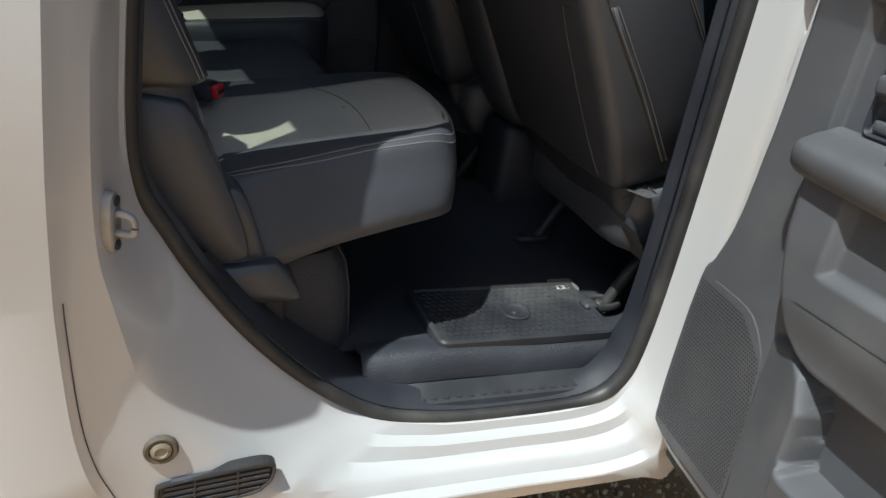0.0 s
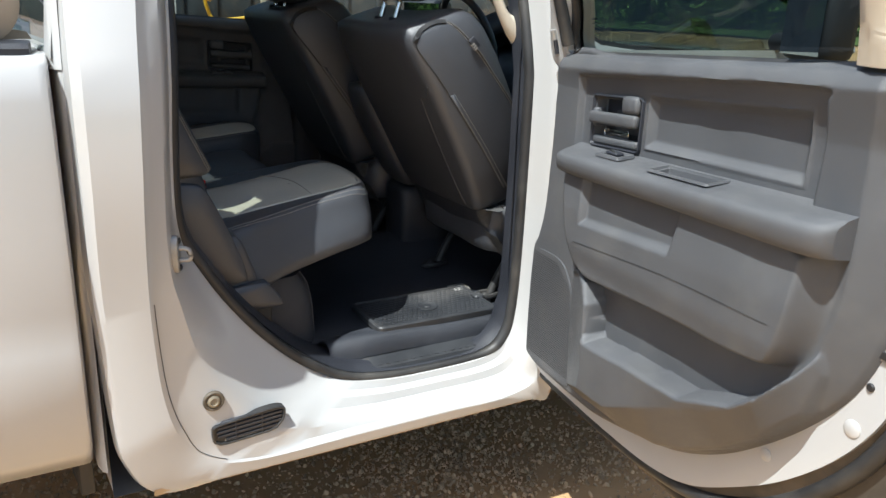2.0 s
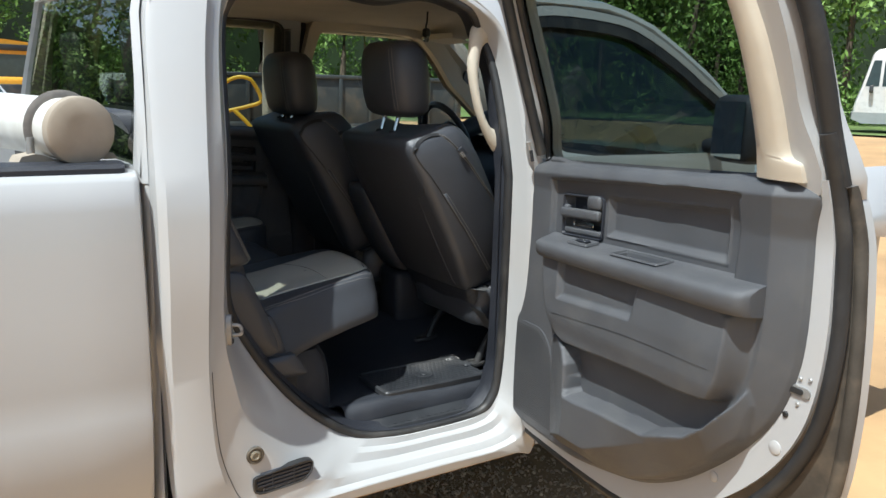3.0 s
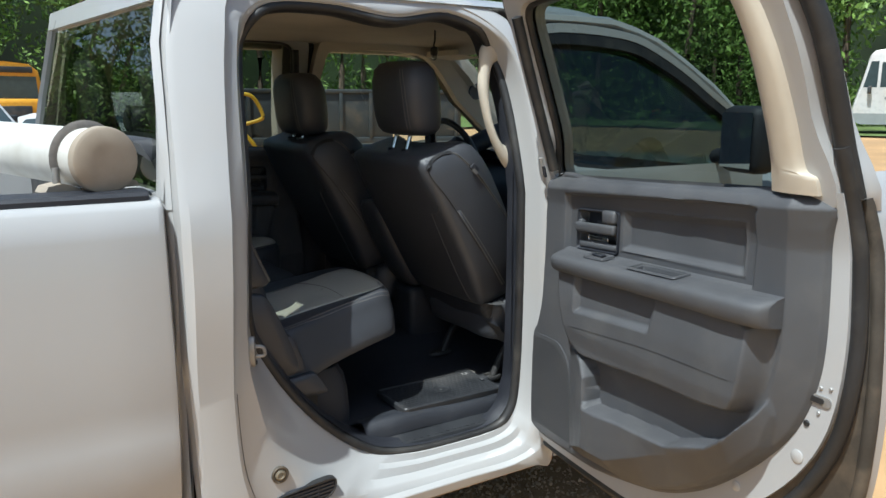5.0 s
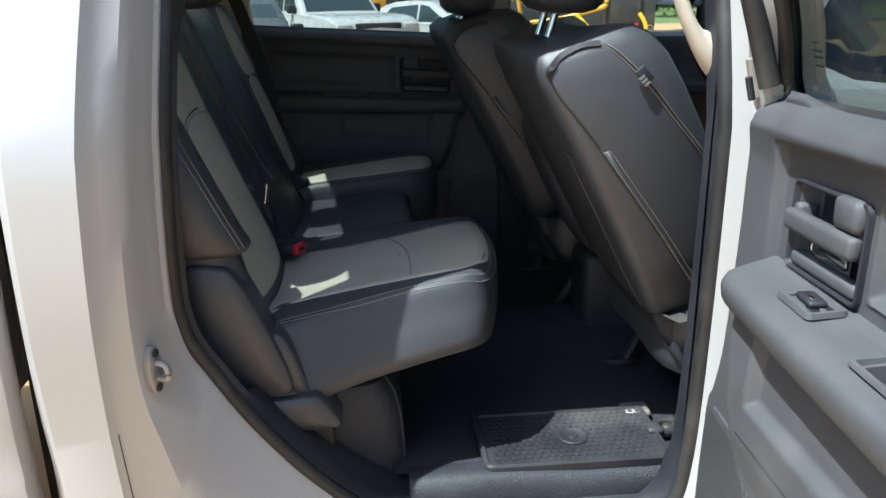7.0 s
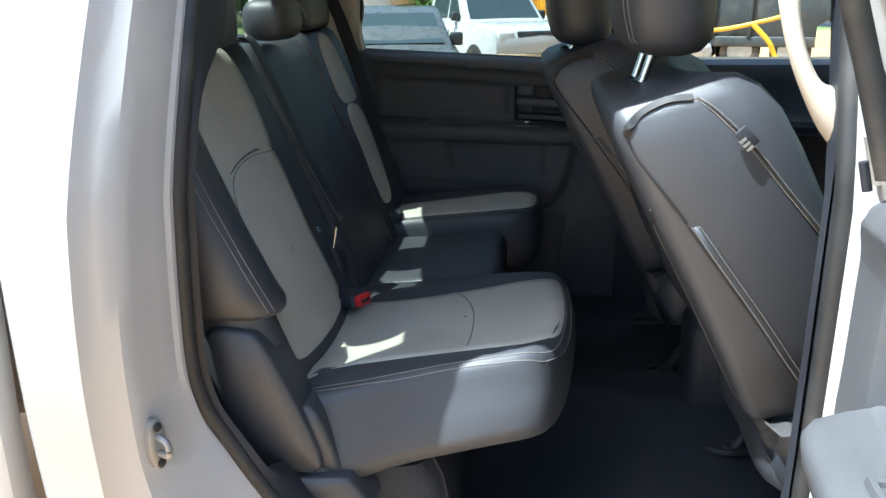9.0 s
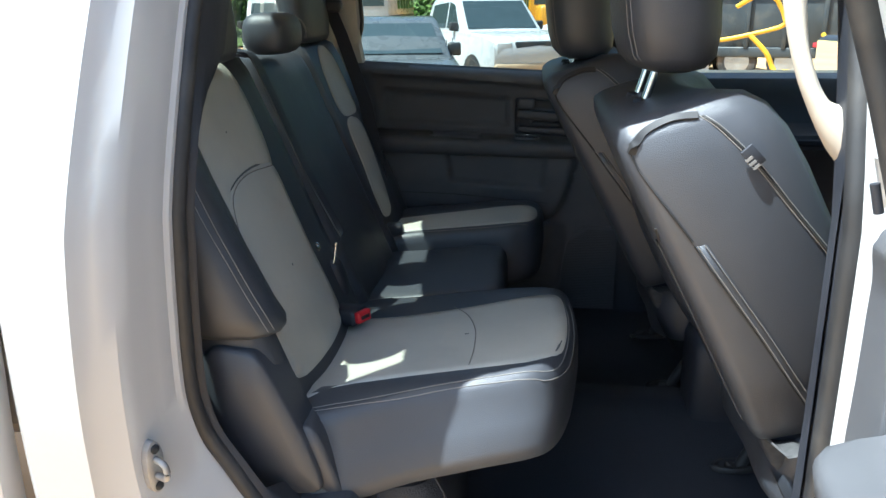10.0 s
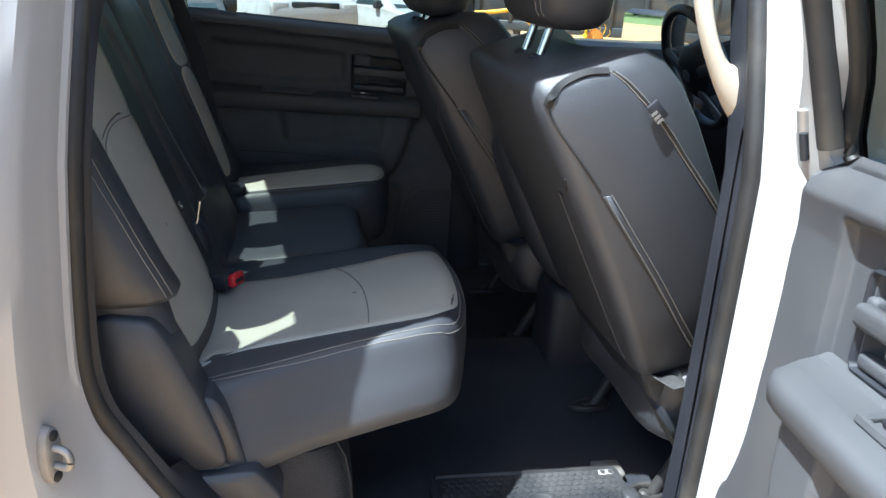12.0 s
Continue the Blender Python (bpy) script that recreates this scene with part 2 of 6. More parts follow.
EDGE = [(.12, .415), (.42, .415), (.52, .415), (.52, .70), (.51, 1.0), (.50, 1.5), (.47, 1.87), (.42, 2.04), (.19, 2.10), (-.03, 2.105),
        (-.25, 2.105), (-.66, 2.10), (-.775, 1.95), (-.808, 1.55), (-.812, 1.2), (-.812, 1.0), (-.805, .85), (-.795, .65), (-.775, .52),
        (-.70, .415), (-.5, .415), (-.15, .415)]


def skewed(ob, extra=0.0):
    """Sets the far side of the cab back a little, as its corners lie."""
    for v in ob.data.vertices:
        v.co.x += extra - .085 * max(0.0, v.co.y - .30)
    return ob


def lean(z):
    """How far the cab's side falls inwards at height z."""
    return 0.20 * (max(0.0, z - 1.42) / 0.6) ** 1.25 + 0.12 * max(0.0, z - 1.98)


def side_y(z):
    """The cab's outer side."""
    return 0.062 + lean(z) + 0.035 * max(0, (0.62 - z) / 0.2) * (z < 0.62) * 0.3


PER = 6
seal2, fold2, edge2 = (curve_through([(x, 0, z) for x, z in c], PER, True) for c in (SEAL, FOLD, EDGE))


JAMB = ((0, .205), (.04, .188), (.09, .166), (.17, .160), (.25, .130), (.33, .118), (.39, .098), (.54, .078), (.80, .068), (.985, .065))


# the same across the dogleg behind the wheel arch, and down over the sill
JAMB_DOGLEG = ((0, .215), (.04, .207), (.09, .197), (.17, .180), (.25, .157), (.34, .130), (.46, .095), (.58, .072), (.80, .066), (.985, .065))
JAMB_SILL = ((0, .205), (.05, .185), (.10, .170), (.30, .165), (.36, .140), (.60, .133), (.68, .104), (.74, .097), (.93, .086), (.985, .062))


def side_loop(k):
    """Loops from the seal (0) out over the sill, the fold and the skin (1 to 13)."""
    out = []
    for s, f, e in zip(seal2, fold2, edge2):
        d = (f - s).length
        # the skin stands proud of the jamb at the rear post and runs flush into the sill
        proud = min(1, max(0, (f.z - .50) / .12)) if f.x < -.3 else 0.0
        if k < 10:
            dog = min(1, max(0, (s.z - .548) / .045)) * min(1, max(0, (1.12 - s.z) / .12)) * (s.x < 0)
            low = min(1, max(0, (.60 - s.z) / .04)) * (1 - dog) * (s.x > -.3)
            far, y = (JAMB[k][i] * (1 - dog - low) + JAMB_DOGLEG[k][i] * dog + JAMB_SILL[k][i] * low for i in (0, 1))
            q, y = s.lerp(f, far), y - .012 * proud * max(0, (far - .8) / .2)
            y = .065 + (y - .065) * (1 - .68 * min(1, max(0, (s.z - 1.92) / .07)))
        elif k == 10:
            q, y = f.lerp(e, .06), .060 - .016 * proud
        elif k == 11:
            q, y = f.lerp(e, .80), .064 - .016 * proud
        elif k == 12:
            q, y = f.lerp(e, .94), .070 - .012 * proud
        else:
            q, y = e.copy(), .092
        # the shoulder of the rear post swells outwards at the height of the belt line
        swell = .022 * math.exp(-((q.z - 1.22) / .26) ** 2) * min(1, max(0, (-.52 - q.x) / .12)) * (k > 5) * (1, .5, 0)[max(0, k - 11)]
        out.append(Vector((q.x, y + lean(q.z) - swell, q.z)))
    return out


truck = thing("pickup_truck", "white crew cab pickup with one rear door open", "pickup truck")
loops = [side_loop(k) for k in range(14)]
rings("cab_side", loops, WHITE, truck, caps=False, sharp=32)
# dusty lower lip of the sill, and the shaded corner behind the rear post
rings("sill_lip", [[Vector((x, y, z)) for x in (-.71, -.5, -.2, .1, .40, .515)] for y, z in ((.064, .437), (.066, .424), (.078, .410), (.12, .407), (.17, .42))], DUSTY_WHITE, truck, "dusty lower lip of the sill", closed=False, caps=False)
rings("cab_rear_edge", [[Vector((x, y + lean(z), z)) for z in (.50, .65, .85, 1.0, 1.2, 1.40, 1.47)] for x, y in ((-.808, .088), (-.818, .098), (-.826, .13), (-.829, .20), (-.829, .32))], WHITE, truck, "shaded rear corner of the cab", closed=False, caps=False)
for z0, z1 in ((1.23, 1.31), (1.02, 1.08)):
    box("hinge_leaf", (.470, .070, z0), (.500, .125, z1), WHITE, truck, "painted hinge leaf", .008)
seam = [p + Vector((.002, -.001, 0)) for p in side_loop(9) if p.x < -.52 and p.z < .95 and p.z > .46]
tube("body_seam", seam, .0009, RUBBER, truck, "dark seam where the post meets the jamb", 5)
# the rubber seal and the trim behind it
front_side = [min(1, max(0, (p.x - .28) / .1)) * min(1, max(0, (1.95 - p.z) / .1)) for p in side_loop(0)]
tube("door_seal", [p + (q - p) * (.25 + .10 * k) + Vector((0, -.006, 0)) for p, q, k in zip(side_loop(0), side_loop(3), front_side)], [.0145 + .0045 * k for k in front_side], RUBBER, truck, "worn black rubber door seal", 8, True, up=(0, 1, 0))


def shrunk(k, y):
    out = []
    n = len(seal2)
    for i, p in enumerate(seal2):
        t = (seal2[(i + 1) % n] - seal2[i - 1]).normalized()
        q = p + Vector((-t.z, 0, t.x)) * (k * .35 if p.x > .3 and p.z > .7 else k)
        out.append(Vector((q.x, y + lean(q.z) - .085 * min(1, max(0, (p.z - 1.92) / .07)), q.z)))
    return out


def trim_ring(k, y, deep=0.0):
    """A ring of the trim; it lies shallow where the bench's side comes up to it."""
    out = []
    for p in shrunk(k, y):
        near = min(1, max(0, (-.25 - p.x) / .08)) * min(1, max(0, (p.z - .86) / .06)) * min(1, max(0, (1.66 - p.z) / .08))
        extra = deep * (.10 if p.z < 1.0 else .035) if p.x < 0 and p.z < 1.9 else 0
        out.append(p + Vector((0, extra * (1 - near) - .85 * (y - .20) * near, 0)))
    return out


rings("inner_trim", [trim_ring(.004, .20), trim_ring(.012, .222), trim_ring(.016, .25), trim_ring(.012, .262, 1.0)], TRIM_DARK, truck, "dark plastic trim round the opening", caps=False)

# sill tread and vinyl bump
def strip(name, profile, x0, x1, mat, parent, label="", n=12, wob=0.0):
    rr = []
    for i in range(n + 1):
        x = x0 + (x1 - x0) * i / n
        rr.append([Vector((x, y, z + wob * noise.noise((x * 4, y * 5, 0)))) for y, z in profile])
    return rings(name, rr, mat, parent, label, closed=False, caps=False)


strip("sill_tread", [(.20, .535), (.212, .562), (.225, .568), (.262, .572), (.27, .575)], -.22, .40, MAT, truck, "dusty black plastic sill tread")
dots = []
for r in range(3):
    for c in range(17):
        dots.append(disc_mesh((-.13 + c * .028 + (r % 2) * .014, .229 + r * .0135, .566), (0, 0, 1), ((.0120, 0), (.0115, .0016), (.010, .0020)), 6))
part("tread_dots", *joined(dots), MAT, truck)
floor = thing("cab_floor", "black vinyl cab floor covering, dusty near the sill", "floor", kind="structure")
strip("sill_bump", [(.268, .572), (.272, .60), (.285, .622), (.30, .63), (.34, .625), (.36, .62)], -.16, .44, VINYL, floor, wob=.01)
strip("floor_vinyl", [(.34, .618), (.6, .618), (.8, .625), (.92, .70), (1.0, .715), (1.1, .70), (1.2, .625), (1.5, .618), (1.97, .618)], -.75, 1.6, VINYL, floor, n=24, wob=.008)
strip("under_floor", [(.10, .42), (.20, .50), (.24, .555), (.9, .55), (1.90, .55), (2.08, .42)], -.80, 1.9, RUBBER, truck, "black underside of the cab")

# vent grille, plug and striker on the jamb
vent = smooth2([(-.560, .534), (-.548, .524), (-.525, .518), (-.408, .524), (-.384, .535), (-.369, .553), (-.366, .580), (-.378, .590), (-.405, .593), (-.486, .586), (-.550, .579), (-.562, .568)], 2)


def vent_y(x):
    return .0600 + (x + .567) * .05


part("vent_frame", *lofted([[(x, vent_y(x) + d, z) for x, z in o] for o, d in ((vent, .02), (vent, -.001), (inset(vent, .003), -.003), (inset(vent, .006), -.002), (inset(vent, .008), .004))]), RUBBER, truck, "black plastic cabin vent", smooth=False)
for r in range(5):
    z0 = .5275 + r * .0118
    xa, xb = (-.535, -.555, -.557, -.555, -.545)[r], (-.385, -.373, -.371, -.371, -.375)[r]
    part("vent_slat", *lofted([[(x, vent_y(x) + d, z0 + (x - xa) * .045 + e) for d, e in ((.006, 0), (-.001, .001), (-.001, .007), (.006, .010))] for x in (xa + .008, xb - .006)]), TRIM_DARK, truck, smooth=False)
for x in (-.50, -.43):
    part("vent_rib", *lofted([[(x + a, vent_y(x) + d, z) for a, d in ((-.0015, .004), (-.0015, -.002), (.0015, -.002), (.0015, .004))] for z in (.526, .584)]), TRIM_DARK, truck, smooth=False)
turned("jamb_plug", (-.552, .072, .647), (0, -1, 0), ((.027, 0), (.027, .008), (.024, .011), (.019, .010), (.017, .005)), PLUG_RIM, truck, "round plug with a dark rim")
turned("plug_cap", (-.552, .068, .647), (0, -1, 0), ((.0175, 0), (.016, .007), (.010, .010), (.008, .008), (.003, .008)), PLUG, truck, "brass-coloured plug centre")
SN, SA, SC = Vector((.90, -.43, 0)), Vector((.43, .90, 0)), Vector((-.612, .083, 1.038))
part("striker_plate", *lofted([[SC + SA * (r * .016 * math.cos(a)) + Vector((0, 0, r * .046 * math.copysign(abs(math.sin(a)) ** .8, math.sin(a)))) + SN * d for a in (2 * math.pi * k / 24 for k in range(24))] for r, d in ((1, -.01), (1, .004), (.85, .006), (.3, .006))]), STEEL, truck, "worn steel striker plate")
tube("striker_loop", curve_through([SC + SN * d + SA * s + Vector((0, 0, z)) for d, s, z in ((.0, 0, .014), (.020, -.002, .015), (.030, -.002, .009), (.032, -.002, -.006), (.025, -.002, -.013), (.0, 0, -.014))], 5), .0055, STEEL, truck, "steel striker loop")
for z in (.033, -.033):
    part("striker_bolt", *disc_mesh(SC + SN * .005 + Vector((0, 0, z)), SN, ((.008, 0), (.008, .003), (.004, .005)), 10), RUBBER, truck)

# back of the cab, roof, far side
FAR = 2.09


def far_y(z):
    return FAR - lean(z)


back = []
for z in (.45, .9, 1.42, 1.5):
    back.append([Vector((-.812 + .01 * (abs(u - .5) * 2) ** 6, .085 + u * 1.83, z)) for u in (0, .02, .1, .5, .9, .98, 1)])
rings("cab_back", back, WHITE, truck, closed=False, caps=False)
# roof: a shell between the two sides
roof = []
for i in range(21):
    x = -.62 + i * (1.12 + .62) / 20
    drop = .10 * max(0, (x - .78) / .34) ** 2 + .012 * max(0, (-x - .45) / .17) ** 2
    roof.append([Vector((x, .285 + u * 1.60, 2.10 - drop + .055 * (1 - (2 * u - 1) ** 2) - .03 * abs(2 * u - 1) ** 8)) for u in (0, .03, .08, .2, .35, .5, .65, .8, .92, .97, 1)])
rings("roof", roof, WHITE, truck, closed=False, caps=False)
head = []
for i in range(13):
    x = -.60 + i * 1.95 / 12
    head.append([Vector((x, .345 + u * 1.555, 2.0 + .045 * max(0, 1 - u / .2) + .05 * (1 - (2 * u - 1) ** 4) - .05 * max(0, (x - .9) / .5) ** 2 - .01 * abs(2 * u - 1) ** 8)) for u in (0, .04, .12, .3, .5, .7, .88, .96, 1)])
rings("headliner", head, HEADLINER, truck, "beige cloth headliner", closed=False, caps=False)

box("roof_rear_edge", (-.72, .25, 2.045), (-.54, 1.75, 2.112), WHITE, truck, "", .025)
# added black filler that darkens the gap behind the cab like shade
box("frame_cover", (-.868, .17, .40), (-.834, 1.8, 1.44), RUBBER, truck, "black gap between cab and bed", .005)
# rear window with its surround
RW = [(.15, 1.50), (1.895, 1.50), (1.865, 1.75), (1.775, 2.03), (.28, 2.03), (.19, 1.75)]
RWI = [(.24, 1.50), (1.76, 1.50), (1.76, 1.75), (1.70, 2.01), (.33, 2.01), (.26, 1.75)]


def rear_x(z):
    return -.83 + .08 * (max(0, z - 1.5) / .5)


rw = curve_through([(0, y, z) for y, z in RW], 1, True)
outer_rw = [(.11, 1.48), (1.91, 1.48), (1.875, 1.75), (1.79, 2.10), (.25, 2.10), (.18, 1.75)]
rings("rear_window_surround", [[Vector((rear_x(z) + dx, y, z)) for y, z in o] for o, dx in ((outer_rw, .0), (RW, -.004), (RW, .035))], WHITE, truck, caps=False, smooth=False)
part("rear_window", [(rear_x(z) + .012, y, z) for y, z in RW], [tuple(range(6))], REAR_TINT, truck, "dark tinted rear window", smooth=False)
corner = []
for z, x, y in ((1.46, -.812, .095), (1.6, -.806, .125), (1.75, -.800, .165), (1.9, -.790, .225), (2.04, -.755, .285), (2.09, -.71, .30)):
    corner.append([Vector((x, y, z)), Vector((x - .018, y + .02, z)), Vector((min(x - .01, rear_x(z) - .012), y + .05, z)), Vector((rear_x(z) - .002, .13 + .13 * max(0, z - 1.48) / .6 + .03, z))])
rings("cab_corner", corner, WHITE, truck, closed=False, caps=False)
rear_trim = [[Vector((rear_x(z) + .06, y, z)) for y, z in RWI], [Vector((rear_x(z) + .075, y + (.12 if y > 1 else -.05), z + (.06 if z > 1.8 else -.02))) for y, z in RWI]]
rings("rear_window_trim", rear_trim, BEIGE, truck, caps=False)
box("rear_wall_trim", (-.80, .22, .62), (-.755, 1.78, 1.50), TRIM_DARK, truck)
def corner_trim(z):
    return [Vector((-.52, 1.93 - lean(z), z)), Vector((-.58, 1.835, z)), Vector((-.70 + .1 * max(0, (z - 1.5) / .5), 1.70, z))]


part("corner_pillar_trim", *lofted([corner_trim(z) for z in (1.50, 1.75, 2.0)], False, False), BEIGE, truck, "beige corner pillar trim")
part("corner_lower_trim", *lofted([corner_trim(z) for z in (1.0, 1.25, 1.498)], False, False), TRIM_DARK, truck, "dark lower corner trim")

# far side: trim below the sills of the windows, posts, outer skin
def far_panel(name, x0, x1, z0, z1, mat, inner, parent=truck, label="", n=6):
    rr = []
    for i in range(n + 1):
        z = z0 + (z1 - z0) * i / n
        rr.append([Vector((x0, far_y(z) - inner, z)), Vector((x1, far_y(z) - inner, z))])
    return rings(name, rr, mat, parent, label, closed=False, caps=False)


far_panel("far_skin", -.812, -.70, .42, 1.52, WHITE, 0)
box("far_sill", (-.70, 1.92, .42), (1.62, 2.09, .60), WHITE, truck, "", .02)
for x0, x1, x2, x3 in ((-.80, -.62, -.70, -.56), (.36, .50, .29, .44)):
    rr = []
    for z in (1.50, 1.65, 1.8, 1.95, 2.08):
        k = (z - 1.5) / .55
        a, b = x0 + (x2 - x0) * k, x1 + (x3 - x1) * k
        y = far_y(z)
        rr.append([Vector((a, y, z)), Vector((b, y, z)), Vector((b, y - .05, z)), Vector((b - .01, y - .10, z)), Vector((a + .01, y - .10, z)), Vector((a, y - .05, z))])
    rings("far_post", rr, BEIGE, truck, "beige-trimmed window post")
rings("far_lower_post", [[Vector((x, y, z)) for x, y in ((.43, 2.07), (.425, 1.91 - .2 * lean(z)), (.45, 1.885 - .2 * lean(z)), (.55, 1.885 - .2 * lean(z)), (.575, 1.91 - .2 * lean(z)), (.575, 2.07))] for z in (.60, .8, 1.1, 1.4, 1.53)], TRIM_DARK, truck, "dark trim of the far door post", sharp=60)
box("far_roof_rail", (-.62, 1.80, 1.99), (1.30, 1.90, 2.10), BEIGE, truck, bevel=.02)
tube("far_a_pillar", [(1.20, 1.82, 2.04), (1.45, 1.88, 1.86), (1.85, 1.95, 1.50)], .055, BEIGE, truck, "beige windscreen pillar")


for ob in truck.children:
    if ob.name.split(".")[0] in ("cab_back", "roof", "headliner", "roof_rear_edge", "frame_cover", "rear_window_surround", "rear_window", "rear_window_trim", "rear_wall_trim", "corner_pillar_trim",
                                 "corner_lower_trim", "far_skin", "far_sill", "far_post", "far_lower_post", "far_roof_rail", "far_a_pillar"):
        skewed(ob)


# ---- the open rear door: u out from the hinge, w through its thickness (inside is minus), z up ----
DOOR_WAY, DOOR_OUT = Vector((-.1093, -.994, 0)), Vector((.994, -.1093, 0))


def dp(u, w, z):
    return Vector((.40, 0, 0)) + u * DOOR_WAY + (w - lean(z)) * DOOR_OUT + Vector((0, 0, z))


def place(dp, at):
    """A frame at a door's (u, w, z): x along the door, y through it, z up."""
    o = dp(*at)
    x = (dp(at[0] + .1, at[1], 1) - dp(at[0], at[1], 1)).normalized()
    y = (dp(at[0], at[1] + .1, 1) - dp(at[0], at[1], 1)).normalized()
    m = Matrix((x, y, (0, 0, 1))).transposed().to_4x4()
    m.translation = o
    return m


CHANNEL = material("dirty_edge", (0.055, 0.046, 0.036), 0.7, vary=0.3, scale=14, dirt=(0.24, 0.175, 0.11), dirt_scale=7, dirt_amount=0.5)
GRILLE_RIB = material("grille_hole", (0.012, 0.012, 0.013), 0.8)


# the moulded inner panel of a rear door: outlines in (u, z)
TRIM_LINE = [(1.066, 1.556), (.75, 1.54), (.5, 1.528), (.25, 1.515), (.045, 1.502), (.020, 1.25), (.008, 1.08), (-.018, .985), (-.040, .93), (-.042, .66), (-.010, .600), (.12, .590), (.32, .592),
             (.50, .606), (.62, .640), (.74, .704), (.84, .782), (.94, .880), (1.022, .990), (1.066, 1.11), (1.078, 1.23), (1.070, 1.43)]
RECESS = [(.136, 1.20), (.136, 1.460), (.45, 1.485), (.875, 1.514), (.906, 1.490), (.902, 1.24)]
FIELD = [(.404, 1.318), (.404, 1.437), (.864, 1.468), (.864, 1.334)]
BOLSTER = [(.150, 1.28), (.176, 1.14), (.204, 1.055), (.235, 1.010), (.300, .972), (.40, .974), (.643, .990), (.832, .994), (.928, 1.011), (.968, 1.072), (.984, 1.153), (.986, 1.27)]
DENT = [(.258, 1.30), (.276, 1.105), (.62, 1.130), (.648, 1.30)]
POCKET = [(.190, .955), (.262, .985), (.315, .965), (.345, .915), (.350, .838), (.362, .826), (.40, .828), (.522, .842), (.708, .853), (.843, .908), (.897, .952), (.945, 1.017), (.978, 1.075), (.992, 1.020),
          (.968, .925), (.889, .832), (.79, .752), (.70, .695), (.60, .650), (.48, .628), (.263, .618), (.232, .64), (.205, .76)]


def inside_by(poly, u, z):
    """How far each (u, z) lies inside a closed outline; negative outside."""
    u, z = np.asarray(u, float), np.asarray(z, float)
    best, inn = np.full(u.shape, 1e9), np.zeros(u.shape, bool)
    for (a, b), (c, d) in zip(poly, poly[1:] + poly[:1]):
        ex, ez = c - a, d - b
        t = np.clip(((u - a) * ex + (z - b) * ez) / (ex * ex + ez * ez), 0, 1)
        best = np.minimum(best, np.hypot(u - a - t * ex, z - b - t * ez))
        if b != d:
            inn ^= ((b > z) != (d > z)) & (u < ex * (z - b) / (d - b) + a)
    return np.where(inn, best, -best)


def eased(x):
    x = np.clip(x, 0, 1)
    return x * x * (3 - 2 * x)


def rounded_off(k, u):
    """A quarter round that softens towards the free end of the panel."""
    a = eased((u - .78) / .10)
    return (1 - a) * np.sqrt(1 - (1 - k) ** 2) + a * eased(k)


def panel_w(u, z):
    """How far the panel's surface stands out at (u, z); minus is into the cab."""
    u, z = np.asarray(u, float), np.asarray(z, float)
    edge = inside_by(TRIM_FINE, u, z)
    border = inside_by(TRIM_SIDE, u, z)
    w = -.022 + .040 * np.clip(1 - border / .078, 0, 1) * eased((u - .30) / .25) + .008 * eased(1 - edge / .010)
    # the shoulder that rolls back to the glass
    w = w + .046 * (1 - np.sqrt(np.clip((1.500 + .052 * u - z) / .034, 0, 1))) * eased((u - .03) / .02)
    w = w + .017 * eased(inside_by(RECESS_FINE, u, z) / .008)
    bevel = inside_by(FIELD, u, z)
    w = w + .0150 * np.clip(bevel / .018, 0, 1) - .003 * eased(1 - np.abs(bevel) / .006)
    # hollow behind the lever
    w = w + .030 * eased(inside_by([(.196, 1.297), (.196, 1.412), (.382, 1.422), (.382, 1.308)], u, z) / .006)
    # the bulging bolster under the armrest, with a shallow dent
    b = inside_by(BOLSTER_FINE, u, z)
    out = -.074 - .010 * eased((1.24 - z) / .12) + .010 * eased((1.06 - z) / .07)
    out = out + .018 * eased(inside_by(DENT, u, z) / .020)
    side = np.clip(b / (.012 + .016 * eased((z - 1.0) / .05) + .030 * eased((u - .90) / .06)), 0, 1)
    w = np.where(b > 0, np.minimum(w, w + (out - w) * rounded_off(side, u)), w)
    # the pocket: a post beside the grille, a lip and a front that falls back to the bottom edge
    k = inside_by(POCKET, u, z)
    lip = np.interp(u, [.34, .40, .522, .708, .843, .897, .945, .985], [.826, .828, .842, .853, .908, .952, 1.017, 1.09])
    foot = np.interp(u, [.23, .48, .60, .70, .79, .889, .968, 1.01], [.618, .628, .650, .695, .752, .832, .925, 1.04])
    s = np.clip((lip - z) / np.maximum(.02, lip - foot), 0, 1)
    turn = np.interp(u, [.45, .72], [.70, .20])
    front = np.where(s < turn, -.093 + .010 * s / turn, -.083 + .055 * (s - turn) / (1 - turn))
    front = front * eased((1.03 - u) / .14)
    post = np.interp(u, [.19, .22, .30, .345], [-.030, -.040, -.072, -.086])
    front = np.where(u < .345, np.maximum(front, post), front)
    front = np.where((u < .345) & (z > .826), post, front)
    edge_k = np.clip(k / .012, 0, 1)
    w = np.where(k > 0, np.minimum(w, w + (front - w) * rounded_off(edge_k, u)), w)
    return w


TRIM_FINE = smooth2(TRIM_LINE, 4)
TRIM_SIDE = [(u, z + (.3 if z > 1.49 else 0)) for u, z in TRIM_FINE]
RECESS_FINE = RECESS[:2] + smooth2(RECESS[1:5], 4, False)[1:] + RECESS[5:]
BOLSTER_FINE = smooth2(BOLSTER, 4, False)


